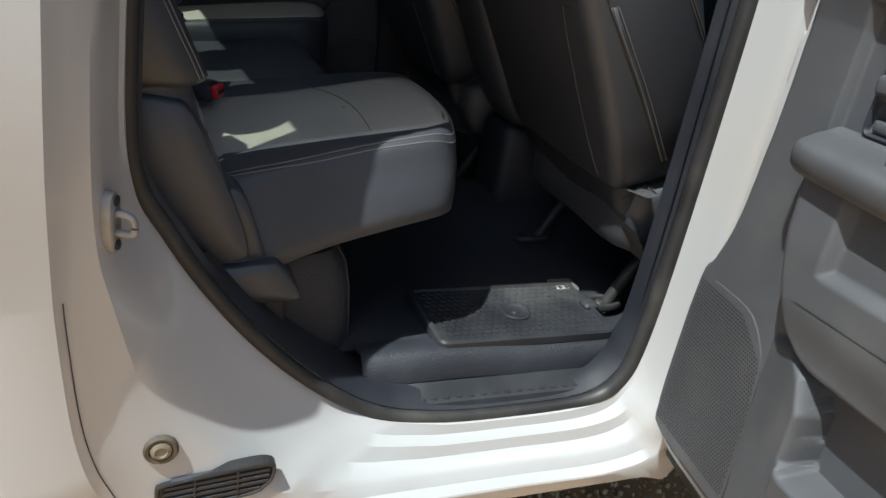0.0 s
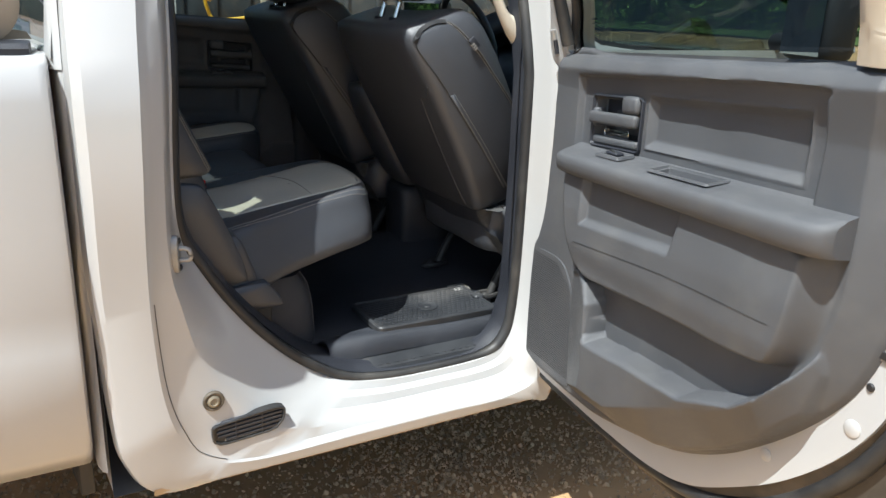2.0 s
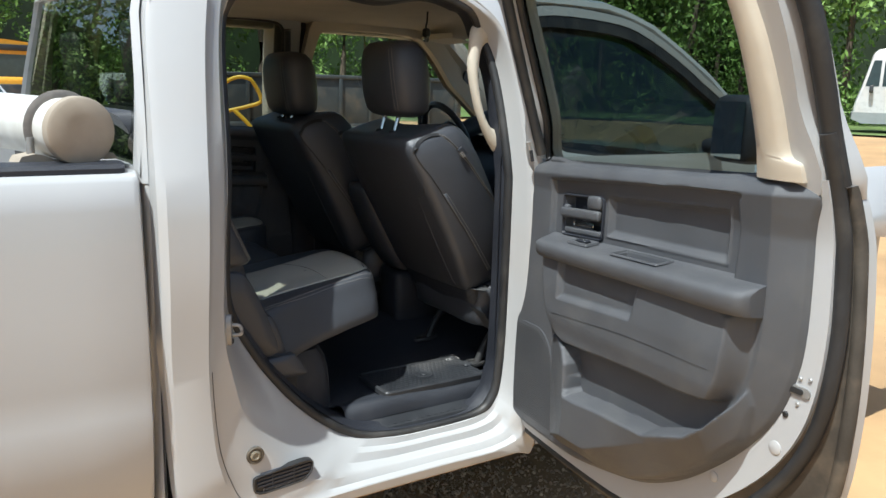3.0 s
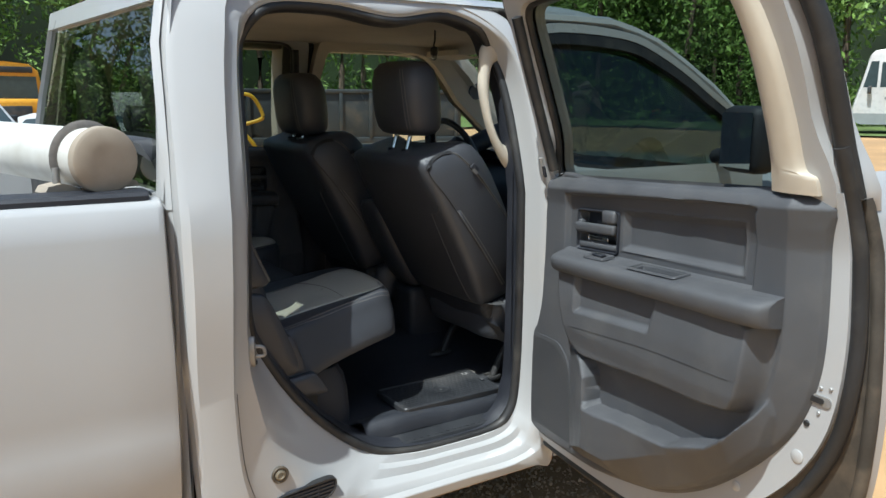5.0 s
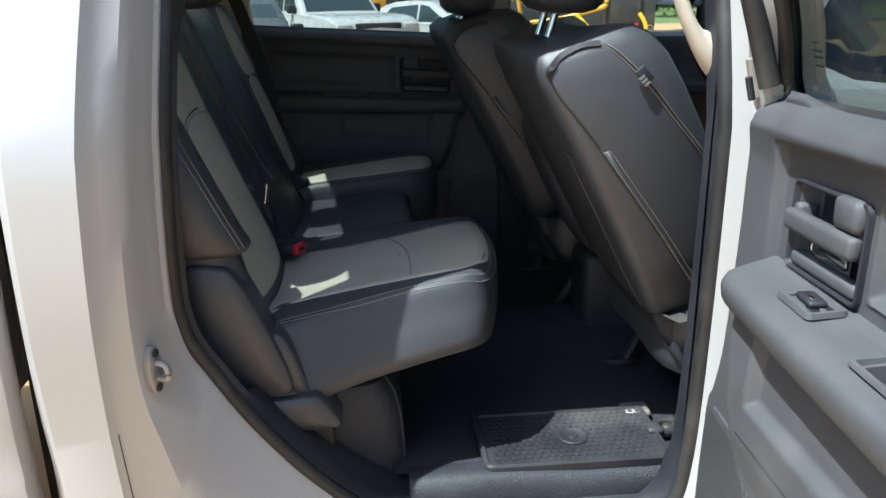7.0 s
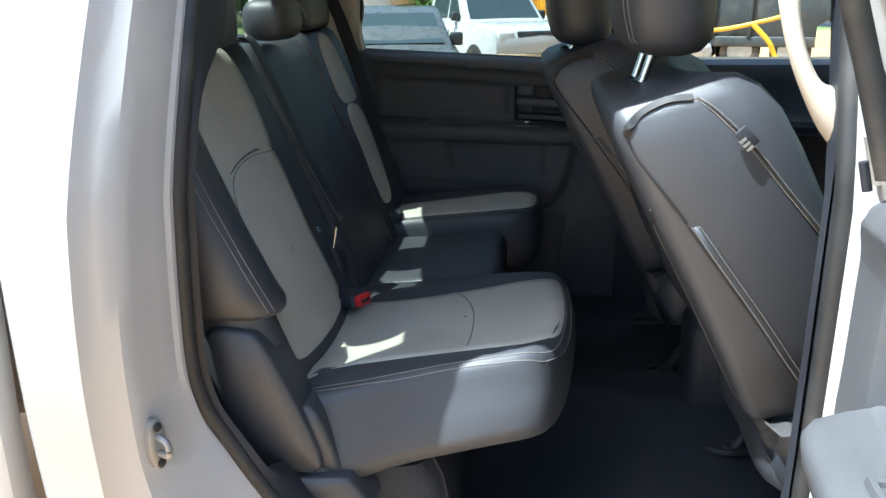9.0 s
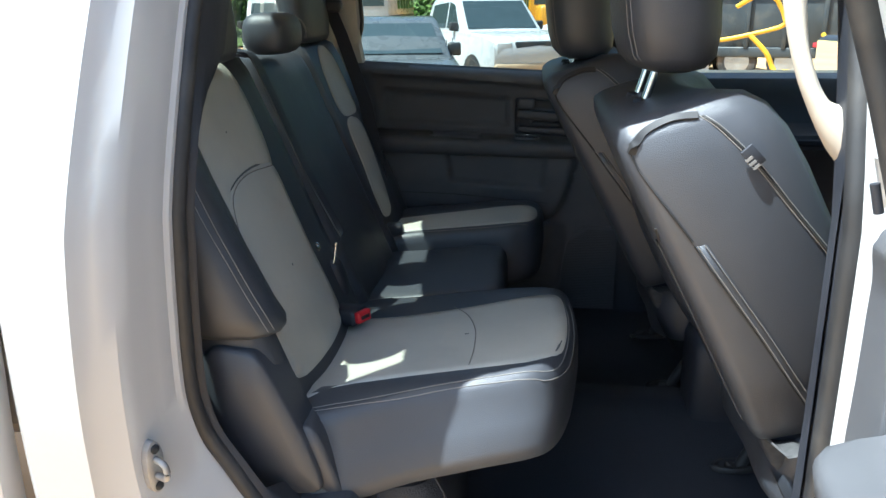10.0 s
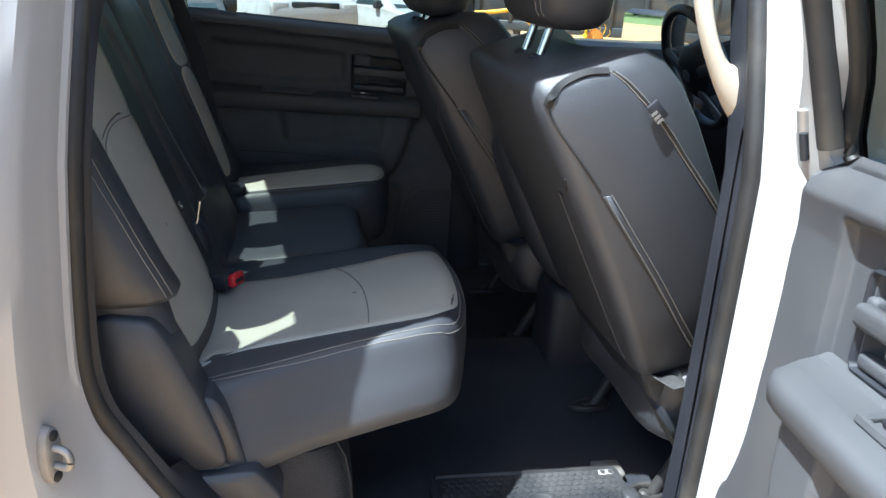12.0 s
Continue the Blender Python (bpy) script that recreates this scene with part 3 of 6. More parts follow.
def moulded_sheet(dp, outline, step):
    """A fine sheet within the outline, pressed to the panel's relief, its border drawn onto the outline."""
    us, zs = np.arange(-.06, 1.10, step), np.arange(.54, 1.60, step)
    u, z = np.meshgrid(us, zs)
    z = z + .042 * (u - .5)
    near = inside_by(outline, u, z)
    keep = (near[:-1, :-1] > 0) | (near[1:, :-1] > 0) | (near[:-1, 1:] > 0) | (near[1:, 1:] > 0)
    line = np.array([p for a, b in zip(outline, outline[1:] + outline[:1]) for p in ((a[0] + (b[0] - a[0]) * k / 8, a[1] + (b[1] - a[1]) * k / 8) for k in range(8))])
    rows, cols = np.nonzero(keep)
    index, verts, faces = {}, [], []
    height = panel_w(u, z)
    for r, c in zip(rows.tolist(), cols.tolist()):
        quad = []
        for q in ((r, c), (r, c + 1), (r + 1, c + 1), (r + 1, c)):
            if q not in index:
                index[q] = len(verts)
                a, b, w = float(u[q]), float(z[q]), float(height[q])
                if near[q] <= 0:
                    n = int(np.argmin((line[:, 0] - a) ** 2 + (line[:, 1] - b) ** 2))
                    a, b = float(line[n, 0]), float(line[n, 1])
                    w = float(panel_w(a, b))
                verts.append(dp(a, w, b))
            quad.append(index[q])
        faces.append(tuple(quad))
    return verts, faces


def rear_door(dp, name, label, tint):
    """A rear cab door with its trim, frame, glass and edge fittings, laid out by dp(u, w, z)."""
    door = thing(name, label, "vehicle door", "rear cab doors")
    out = (dp(.5, 1, 1) - dp(.5, 0, 1)).normalized()
    M = 144
    trim_line = smooth2(TRIM_LINE, 4)
    trim = part("trim_panel", *moulded_sheet(dp, trim_line, .0042 if name == "rear_side_door" else .010), TRIM, door, "dusty grey moulded inner panel with a map pocket", sharp=75)
    lip = panel_w([p[0] for p in trim_line], [p[1] for p in trim_line]).tolist()
    rings("panel_edge", [[dp(u, w + (.034 - w) * k, z) for (u, z), w in zip(trim_line, lip)] for k in (0, .3, .7, 1)], TRIM, trim, caps=False, sharp=50)
    # handle: bezel, cup, lever and lock knob
    def tipped(o):
        return [(u, z + .06 * (u - .29)) for u, z in o]

    bez = tipped(rounded(.186, 1.293, .390, 1.424, .014))
    rings("handle_bezel", [[dp(u, w, z) for u, z in o] for o, w in ((bez, -.004), (inset(bez, .001), -.0125), (inset(bez, .004), -.0135), (inset(bez, .007), -.010), (inset(bez, .010), .024), ([(.288, 1.358)] * len(bez), .026))], TRIM_DARK, trim, "dark handle recess", caps=False)
    tilt = Matrix.Rotation(radians(-3.4), 4, "Y")
    lever = box_mesh((0, 0, 0), (.190, .020, .030), .008, place(dp, (.192, -.026, 1.346)) @ tilt, 3)
    part("lever", *lever, TRIM, trim, "grey door lever")
    box("lever_pivot", (0, 0, 0), (.020, .03, .045), TRIM, trim, "", .006, place(dp, (.190, -.012, 1.338)) @ tilt)
    box("lock_knob", (0, 0, 0), (.062, .024, .042), TRIM, trim, "grey lock knob", .010, place(dp, (.318, -.022, 1.385)) @ tilt)
    box("lower_lip", (0, 0, 0), (.178, .020, .020), TRIM, trim, "", .006, place(dp, (.200, -.012, 1.296)) @ tilt)
    # chrome on the near door; the shaded far door gets a darkened copy
    box("lever_gap", (0, 0, 0), (.100, .004, .016), CHROME if name == "rear_side_door" else TRIM_DARK, trim, "strip under the lever", .004, place(dp, (.226, .004, 1.320)) @ tilt)
    # armrest with a pull cup
    arm = []
    stations = [(.138, .30), (.141, .62), (.150, .80), (.168, .90), (.20, .95), (.30, .97), (.40, .97), (.513, .97), (.517, .97), (.521, .97), (.60, .97), (.679, .97), (.683, .97), (.687, .97), (.80, .98), (.88, 1.0), (.94, .99), (.968, .95), (.984, .88), (.993, .79), (.997, .66)]
    def arm_top(u):
        return 1.276 + .040 * u

    for i, (u, k) in enumerate(stations):
        top, depth, th = arm_top(u) - (.012 if k < .5 else 0), .104 * k, .032 + .014 * u
        dip = .062 if 9 <= i <= 11 else 0.0
        sec = [(.0, top + .006), (-.014, top + .002), (-.019, top - .001), (-.023, top - .002 - dip), (-.062 * k, top - .007 - dip), (-.066 * k, top - .007), (-depth + .016, top - .013), (-depth + .006, top - .017), (-depth + .001, top - .025),
               (-depth, top - .034), (-depth + .003, top - .026 - th * .75), (-depth + .012, top - .026 - th), (-depth * .5, top - .030 - th), (.0, top - .034 - th)]
        arm.append([dp(u, w, z) for w, z in sec])
    rings("armrest", arm, TRIM, trim, "scuffed grey armrest with a pull cup", closed=False, caps=False, sharp=42)
    for end in (0, -1):
        part("armrest_end", [p for p in arm[end]], [tuple(range(len(arm[end])))], TRIM, trim, smooth=False)
    cup = rounded(.503, -.076, .697, -.010, .010)
    part("cup_rim", *lofted([[dp(u, w, arm_top(u) + .10 * (w + .02) + dz) for u, w in o] for o, dz in ((cup, .0), (inset(cup, .002), .004), (inset(cup, .007), .004), (inset(cup, .009), -.004))], True, False), TRIM, trim)
    # added dark plate: the shade down in the cup, put into colour
    part("cup_shade", *slab([dp(u, w, arm_top(u) - .024) for u, w in rounded(.516, -.064, .684, -.020, .008)], .004, Vector((0, 0, -1))), TRIM_DARK, trim, "dark liner of the pull cup", smooth=False)
    sw = rounded(.292, -.066, .388, -.014, .008)
    rings("window_switch", [[dp(u, w, arm_top(u) + .10 * (w + .02) + dz) for u, w in o] for o, dz in ((sw, .0), (inset(sw, .002), .007), (inset(sw, .008), .007), (inset(sw, .011), .003), (inset(sw, .02), .003))], TRIM, trim, "grey window switch with a chrome edge")
    box("switch_key", (-.022, -.012, 0), (.022, .012, .009), TRIM_DARK, trim, "black switch key", .004, place(dp, (.340, -.040, arm_top(.34) + .001)))
    box("switch_edge", (-.012, -.003, 0), (.012, .003, .004), CHROME, trim, "", .001, place(dp, (.340, -.044, arm_top(.34) + .008)))
    tube("bolster_seam", [dp(u, float(panel_w(u, z)) - .0003, z) for u, z in smooth2([(.262, 1.058), (.44, 1.074), (.626, 1.088), (.80, 1.092), (.906, 1.094)], 6, False)], .0011, RUBBER, trim, sides=5)
    # speaker grille with rows of dimples
    gr = smooth2([(.212, .63), (.205, .74), (.195, .84), (.178, .905), (.13, .952), (.06, .958), (-.005, .945), (-.024, .86), (-.026, .66), (-.008, .615), (.10, .608), (.19, .61)], 3)
    grille = part("speaker_grille", *lofted([[dp(u, w, z) for u, z in o] for o, w in ((gr, -.015), (gr, -.026), (inset(gr, -.006), -.029), (inset(gr, -.009), -.027))][:2]), TRIM, trim, "perforated grey speaker grille", smooth=False)
    holes = []
    for r in range(53):
        for c in range(41):
            u, z = -.04 + c * .0062 + (r % 2) * .0031, .622 + r * .0064
            if z < .945 - max(0, (u - .11)) * .7 and u < .206 - .05 * (z - .64) - .12 * max(0, z - .80) and u > -.020 and z > .63:
                holes.append(([dp(u - .0018, -.0268, z - .0014), dp(u + .0018, -.0268, z - .0014), dp(u + .0018, -.0268, z + .0014), dp(u - .0018, -.0268, z + .0014)], [(0, 1, 2, 3)]))
    tagged(part("grille_holes", *joined(holes), GRILLE_RIB, trim, smooth=False), kind="stuff")

    # steel shell round the trim, edge, outer skin
    shell = [(1.095, 1.60), (1.04, 1.555), (.5, 1.510), (0, 1.485), (-.03, 1.47), (-.045, 1.2), (-.05, 1.0), (-.055, .72), (-.055, .60), (-.045, .545), (.12, .535), (.34, .532),
             (.52, .54), (.66, .575), (.80, .66), (.92, .755), (1.03, .88), (1.10, 1.02), (1.125, 1.20), (1.115, 1.40)]
    shell_line = smooth2(shell, 4)
    rim = [(1.105, 1.56), (1.05, 1.545), (.5, 1.512), (0, 1.485), (-.035, 1.47), (-.05, 1.2), (-.055, 1.0), (-.06, .72), (-.06, .58), (-.05, .485), (.12, .475), (.36, .472),
           (.62, .476), (.82, .50), (.99, .555), (1.10, .68), (1.15, .84), (1.165, 1.02), (1.160, 1.20), (1.140, 1.40)]
    rim_line = smooth2(rim, 4)
    CEN = (.5, 1.1)
    s_out, s_rim = at_angle(shell_line, CEN, M), at_angle(rim_line, CEN, M)
    s_in = at_angle(inset(trim_line, .012), CEN, M)
    s_mid = [((p[0] + q[0]) / 2, (p[1] + q[1]) / 2) for p, q in zip(s_out, s_rim)]
    rings("door_shell", [[dp(u, w, z) for u, z in o] for o, w in ((s_in, .028), (s_out, .028), (s_out, .040))], WHITE, door, "white painted inner shell", caps=False, sharp=35)
    rings("edge_channel", [[dp(u, w, z) for u, z in o] for o, w in ((s_out, .039), (s_mid, .066), (s_rim, .095))], CHANNEL, door, "dirty black door edge", caps=False, sharp=35)
    rings("outer_skin", [[dp(u, w, z) for u, z in o] for o, w in ((s_rim, .095), (at_angle(inset(rim_line, -.004), CEN, M), .10), (at_angle(inset(rim_line, -.004), CEN, M), .128), (at_angle(inset(rim_line, .006), CEN, M), .138), (at_angle(inset(rim_line, .10), CEN, M), .150), ([CEN] * M, .168))], WHITE, door, "white painted outer skin", caps=False, sharp=35)
    run = smooth2([(1.098, 1.66), (1.112, 1.50), (1.128, 1.36), (1.137, 1.20), (1.118, 1.02), (1.055, .865), (.945, .725), (.815, .618), (.66, .548), (.50, .522), (.34, .517), (.12, .519), (-.03, .527)], 6, False)
    tube("edge_seal", [dp(u, .05, z) for u, z in run], .018, RUBBER, door, "dirty black rubber edge seal", 9, up=out)
    tube("hem_seal", [dp(u, .088, z) for u, z in smooth2([(1.112, 1.55), (1.135, 1.40), (1.155, 1.20), (1.160, 1.02), (1.146, .84), (1.098, .685), (.99, .562), (.82, .507), (.62, .483), (.36, .479), (.12, .482), (-.045, .492)], 6, False)], .016, CHANNEL, door, "dirty black strip inside the door's edge", 8, up=out)
    # frame of the window
    WIN = [(.055, 1.490), (.48, 1.512), (.932, 1.535), (.938, 1.70), (.930, 1.85), (.902, 1.97), (.83, 2.03), (.45, 2.042), (.20, 2.042), (.09, 2.015), (.064, 1.90), (.056, 1.65)]
    FRM = [(-.03, 1.455), (.48, 1.475), (1.05, 1.50), (1.054, 1.72), (1.042, 1.90), (.995, 2.05), (.85, 2.085), (.45, 2.095), (.15, 2.09), (.02, 2.06), (-.008, 1.90), (-.025, 1.65)]
    SKN = [(-.045, 1.44), (.48, 1.46), (1.086, 1.49), (1.080, 1.72), (1.060, 1.92), (1.005, 2.065), (.86, 2.105), (.45, 2.112), (.13, 2.105), (-.01, 2.08), (-.028, 1.92), (-.04, 1.65)]
    winl, frml, sknl = (smooth2(c, 5) for c in (WIN, FRM, SKN))
    rings("window_frame", [[dp(u, w, z) for u, z in o] for o, w in ((winl, .06), (winl, .022), (inset(winl, -.012), .018), (frml, .024), (frml, .032), (sknl, .09), (sknl, .12), (winl, .11), (winl, .075))], WHITE, door, "white painted window frame", caps=False, sharp=35)
    part("door_glass", [dp(u, .068, z) for u, z in winl], [tuple(range(len(winl)))], tint, door, "dark tinted door window", smooth=False)
    tube("glass_run", [dp(u, .050, z) for u, z in winl], .012, RUBBER, door, "black rubber glass channel", 7, True)
    beige = [(.938, 1.552), (.944, 1.60), (.946, 1.63), (.946, 1.70), (.938, 1.855), (.910, 1.975), (.86, 2.03)], [(1.058, 1.552), (1.052, 1.59), (1.026, 1.612), (1.018, 1.72), (1.0, 1.87), (.962, 2.0), (.91, 2.05)]
    bl, br = (smooth2(c, 6, False) for c in beige)
    rings("post_cover", [[dp(u, w, z) for u, z in c] for c, w in (([(a[0] - .004, a[1]) for a in bl], .045), (bl, .006), ([(a[0] * .7 + b[0] * .3, a[1] * .7 + b[1] * .3) for a, b in zip(bl, br)], -.006), ([(a[0] * .2 + b[0] * .8, a[1] * .2 + b[1] * .8) for a, b in zip(bl, br)], -.004), (br, .01), (br, .03))], BEIGE, door, "beige plastic post cover", closed=False, caps=False, sharp=60)
    frame_seal = smooth2([(1.108, 1.55), (1.096, 1.66), (1.092, 1.76), (1.078, 1.92), (1.015, 2.065), (.85, 2.10), (.45, 2.105), (.14, 2.10), (.0, 2.07), (-.018, 1.90), (-.025, 1.65), (-.03, 1.52)], 5, False)
    tube("frame_seal", [dp(u, .062, z) for u, z in frame_seal], .022, RUBBER, door, "black rubber frame seal", 9, up=out)
    rings("belt_seal", [[dp(u, w, 1.500 + .052 * u + dz) for w, dz in ((.020, -.008), (.030, .0), (.046, .003), (.056, .008), (.0665, .006))] for u in (.035, .2, .4, .6, .8, .945)], RUBBER, door, "black rubber belt seal", closed=False, caps=False)
    tube("front_weatherstrip", [dp(u, w, z) for u, w, z in ((.046, .014, 1.525), (.044, .012, 1.65), (.052, .010, 1.85), (.075, .010, 2.0))], .017, RUBBER, door, "", 7)
    # small print on the glass, and the ridge on the post
    for i, (u, z, ln) in enumerate(((.100, 1.592, .022), (.098, 1.581, .034), (.100, 1.572, .030), (.104, 1.560, .024), (.140, 1.580, .005))):
        part("glass_mark", [dp(u, .064, z), dp(u + ln, .064, z), dp(u + ln, .064, z + .0022), dp(u, .064, z + .0022)], [(0, 1, 2, 3)], TRIM_DARK, door, "small printed mark", smooth=False)
    # lock pin, latch, plugs and screws on the edge
    tube("lock_pin", [dp(.012, -.004, 1.50), dp(.012, -.004, 1.535)], .006, TRIM_DARK, door, "black lock pin")
    tube("hinge_pin", [dp(-.03, .02, 1.50), dp(-.03, .02, 1.56)], .010, STEEL, door, "door hinge")
    for z in (.78, 1.30):
        box("hinge", (0, 0, 0), (.06, .03, .09), WHITE, door, "painted hinge", .006, place(dp, (-.05, .03, z)))
    part("latch", *slab([dp(u, .030, z) for u, z in rounded(1.045, 1.075, 1.105, 1.098, .010)], .006, -out), STEEL, door, "steel latch mouth", smooth=False)
    part("latch_mouth", *slab([dp(u, .025, z) for u, z in rounded(1.05, 1.080, 1.088, 1.093, .006)], .004, -out), RUBBER, door, "", smooth=False)
    for u, z, r, m in ((1.047, 1.02, .008, RUBBER), (1.03, .93, .017, WHITE), (.86, .775, .014, WHITE), (1.075, 1.115, .005, STEEL), (1.10, 1.12, .005, STEEL), (1.075, 1.055, .005, STEEL), (.95, .915, .008, TRIM_DARK), (1.026, 1.43, .010, TRIM_DARK)):
        turned("edge_plug", dp(u, .03, z), -out, ((r, 0), (r, .004), (r * .7, .006)), m, door, sides=14)

rear_door(dp, "rear_side_door", "white rear cab door standing wide open, grey plastic inner panel", TINT)


def far_dp(u, w, z):
    return Vector((.300 - u, 1.925 + w - lean(z), z - .014))


rear_door(far_dp, "far_rear_door", "white rear cab door, shut, with a dark inner panel", SIDE_TINT)


# ---- seats ----
def cushion(name, outline, z_top, thick, mat, parent, label="", puff=.02, round_r=.035, flare=0.0):
    """A padded block: outline (x, y), its top at z_top(x, y), rounded over its edges and puffed in the middle; flare spreads its near side towards the bottom."""
    line = smooth2(outline, 5)
    cx, cy = sum(p[0] for p in line) / len(line), sum(p[1] for p in line) / len(line)
    rr = []

    def ring(shrink, dz, base, k=0.0):
        return [Vector((cx + (x - cx) * shrink, cy + (y - cy) * shrink - flare * k * min(1, max(0, (cy - y) / .22)), base(x, y) + dz)) for x, y in line]

    low = lambda x, y: z_top(x, y) - thick(x, y)
    rr.append(ring(.55, 0, low))
    rr.append(ring(.93, 0, low, .9))
    rr.append(ring(.985, .012, low, 1.0))
    rr.append(ring(.998, .04, low, .85))
    rr.append(ring(1.012, .085, low, .45))
    for a in (0, 30, 60, 85):
        k = round_r * (1 - math.cos(radians(a)))
        rr.append(ring(1.004 - k / .30, -round_r * (1 - math.sin(radians(a))), z_top))
    for s in (.8, .6, .4, .2, .02):
        rr.append([Vector((cx + (x - cx) * s, cy + (y - cy) * s, z_top(cx + (x - cx) * s, cy + (y - cy) * s) + puff * (1 - s * s))) for x, y in line])
    return rings(name, rr, mat, parent, label, sharp=80)


from mathutils.bvhtree import BVHTree


def tree_of(ob):
    return BVHTree.FromPolygons([v.co.copy() for v in ob.data.vertices], [tuple(p.vertices) for p in ob.data.polygons])


def draped(name, outline, onto, way, proud, mat, parent, label="", steps=7, per=4, smoothed=True):
    """A thin cover laid on a padded form: the outline and its inside are dropped along way on the form's tree."""
    line = [Vector((p.x, p.y, p.z)) for p in curve_through(outline, per, True)] if smoothed else [Vector(p) for p in outline]
    mid = sum(line, Vector()) / len(line)
    way = Vector(way).normalized()
    rr, last = [], None
    for s in [0.0, .012] + [k / steps for k in range(1, steps)] + [.985]:
        ring = []
        for p in line:
            q = p.lerp(mid, s)
            hit = onto.ray_cast(q - way * .5, way)
            base = hit[0] if hit[0] else q
            ring.append(base - way * (proud if s > .005 else -.004))
        rr.append(ring)
    return rings(name, rr, mat, parent, label, caps=False, sharp=80)


def stitched(name, pts, onto, way, mat, parent, r=.0016, per=5, proud=.001, closed=False):
    way = Vector(way).normalized()
    out = []
    for q in curve_through(pts, per, closed):
        hit = onto.ray_cast(q - way * .5, way)
        out.append((hit[0] if hit[0] else q) - way * proud)
    return tube(name, out, r, mat, parent, "", 5, closed)


def top_z(x, y):
    return 1.058 + .13 * x + .012 * math.exp(-((y - .40) / .06) ** 2)


DOWN = (0, 0, -1)
bench = thing("rear_bench_seat", "black leather rear bench seat with grey inserts", "seat")
NEAR_C = [(.018, .428), (.066, .53), (.085, .66), (.08, .82), (.05, .92), (-.10, .955), (-.30, .955), (-.50, .95), (-.52, .70), (-.50, .40), (-.44, .325), (-.25, .368), (-.08, .392)]
near_c = cushion("near_cushion", NEAR_C, top_z, lambda x, y: .165 + .07 * max(0, -x - .1), LEATHER, bench, "black leather cushion with double pale stitching", puff=.010, flare=.055)
CENTRE_C = [(-.11, .98), (-.095, 1.2), (-.11, 1.39), (-.30, 1.40), (-.54, 1.40), (-.54, 1.15), (-.54, .97), (-.30, .962)]
centre_c = cushion("centre_cushion", CENTRE_C, lambda x, y: 1.035 + .10 * x, lambda x, y: .18, LEATHER, bench, puff=.012)
FAR_C = [(-.06, 1.425), (.0, 1.47), (.02, 1.60), (.0, 1.72), (-.10, 1.765), (-.30, 1.77), (-.54, 1.77), (-.54, 1.6), (-.54, 1.42), (-.30, 1.412), (-.14, 1.415)]
far_c = cushion("far_cushion", FAR_C, lambda x, y: 1.085 + .10 * x, lambda x, y: .20, LEATHER, bench, puff=.012)
nt, ct, ft = tree_of(near_c), tree_of(centre_c), tree_of(far_c)
GREY_NEAR = [(-.50, .405, 1), (-.36, .42, 1), (-.2, .443, 1), (-.04, .466, 1), (.035, .50, 1), (.058, .58, 1), (.062, .72, 1), (.045, .83, 1), (-.03, .835, 1), (-.14, .80, 1), (-.30, .77, 1), (-.50, .75, 1)]
draped("near_insert", GREY_NEAR, nt, DOWN, .0025, GREY, bench, "grey vinyl seat insert")
stitched("insert_seam", [(-.20, .80, 1), (-.165, .74, 1), (-.14, .65, 1), (-.135, .55, 1), (-.14, .468, 1)], nt, DOWN, STRAP, bench, .0014, proud=.003)
for k, d in ((0, .0), (1, .011)):
    stitched("cushion_stitch", [(-.455 + d, .345 + d, 1), (-.35, .357 + d, 1), (-.20, .385 + d, 1), (-.06, .405 + d, 1), (.02, .432 + d, 1), (.064 - d, .525, 1), (.076 - d, .66, 1), (.070 - d, .80, 1)], nt, DOWN, THREAD, bench, .0009)
stitched("centre_stitch", [(-.48, .945, 1), (-.30, .948, 1), (-.12, .946, 1), (.0, .925, 1)], nt, DOWN, THREAD, bench, .0010)
GREY_FAR = [(-.53, 1.44, 1), (-.30, 1.435, 1), (-.12, 1.437, 1), (-.03, 1.455, 1), (.0, 1.52, 1), (-.01, 1.60, 1), (-.06, 1.635, 1), (-.20, 1.60, 1), (-.35, 1.585, 1), (-.53, 1.57, 1)]
draped("far_insert", GREY_FAR, ft, DOWN, .0025, GREY, bench, "grey vinyl seat insert")
stitched("far_stitch", [(-.50, 1.428, 1), (-.30, 1.424, 1), (-.12, 1.426, 1), (-.03, 1.445, 1)], ft, DOWN, THREAD, bench, .0009)
# dark foot of the bench with an uneven cloth flap
flap = []
for i in range(15):
    y = .36 + i * .10
    w = .012 * noise.noise((y * 9, 1, 0))
    flap.append([Vector((-.30 + w, y, .85)), Vector((-.33 + w * 2, y, .80)), Vector((-.31 - w, y, .70)), Vector((-.28 + w, y, .618))])
rings("bench_foot", flap, RUBBER, bench, "dark cloth foot of the bench", closed=False, caps=False)
box("bench_floor_box", (-.76, .30, .60), (-.32, 1.76, .83), RUBBER, bench, "", .01)

# backrest
def back_x(z):
    return -.447 - .41 * (z - 1.0)


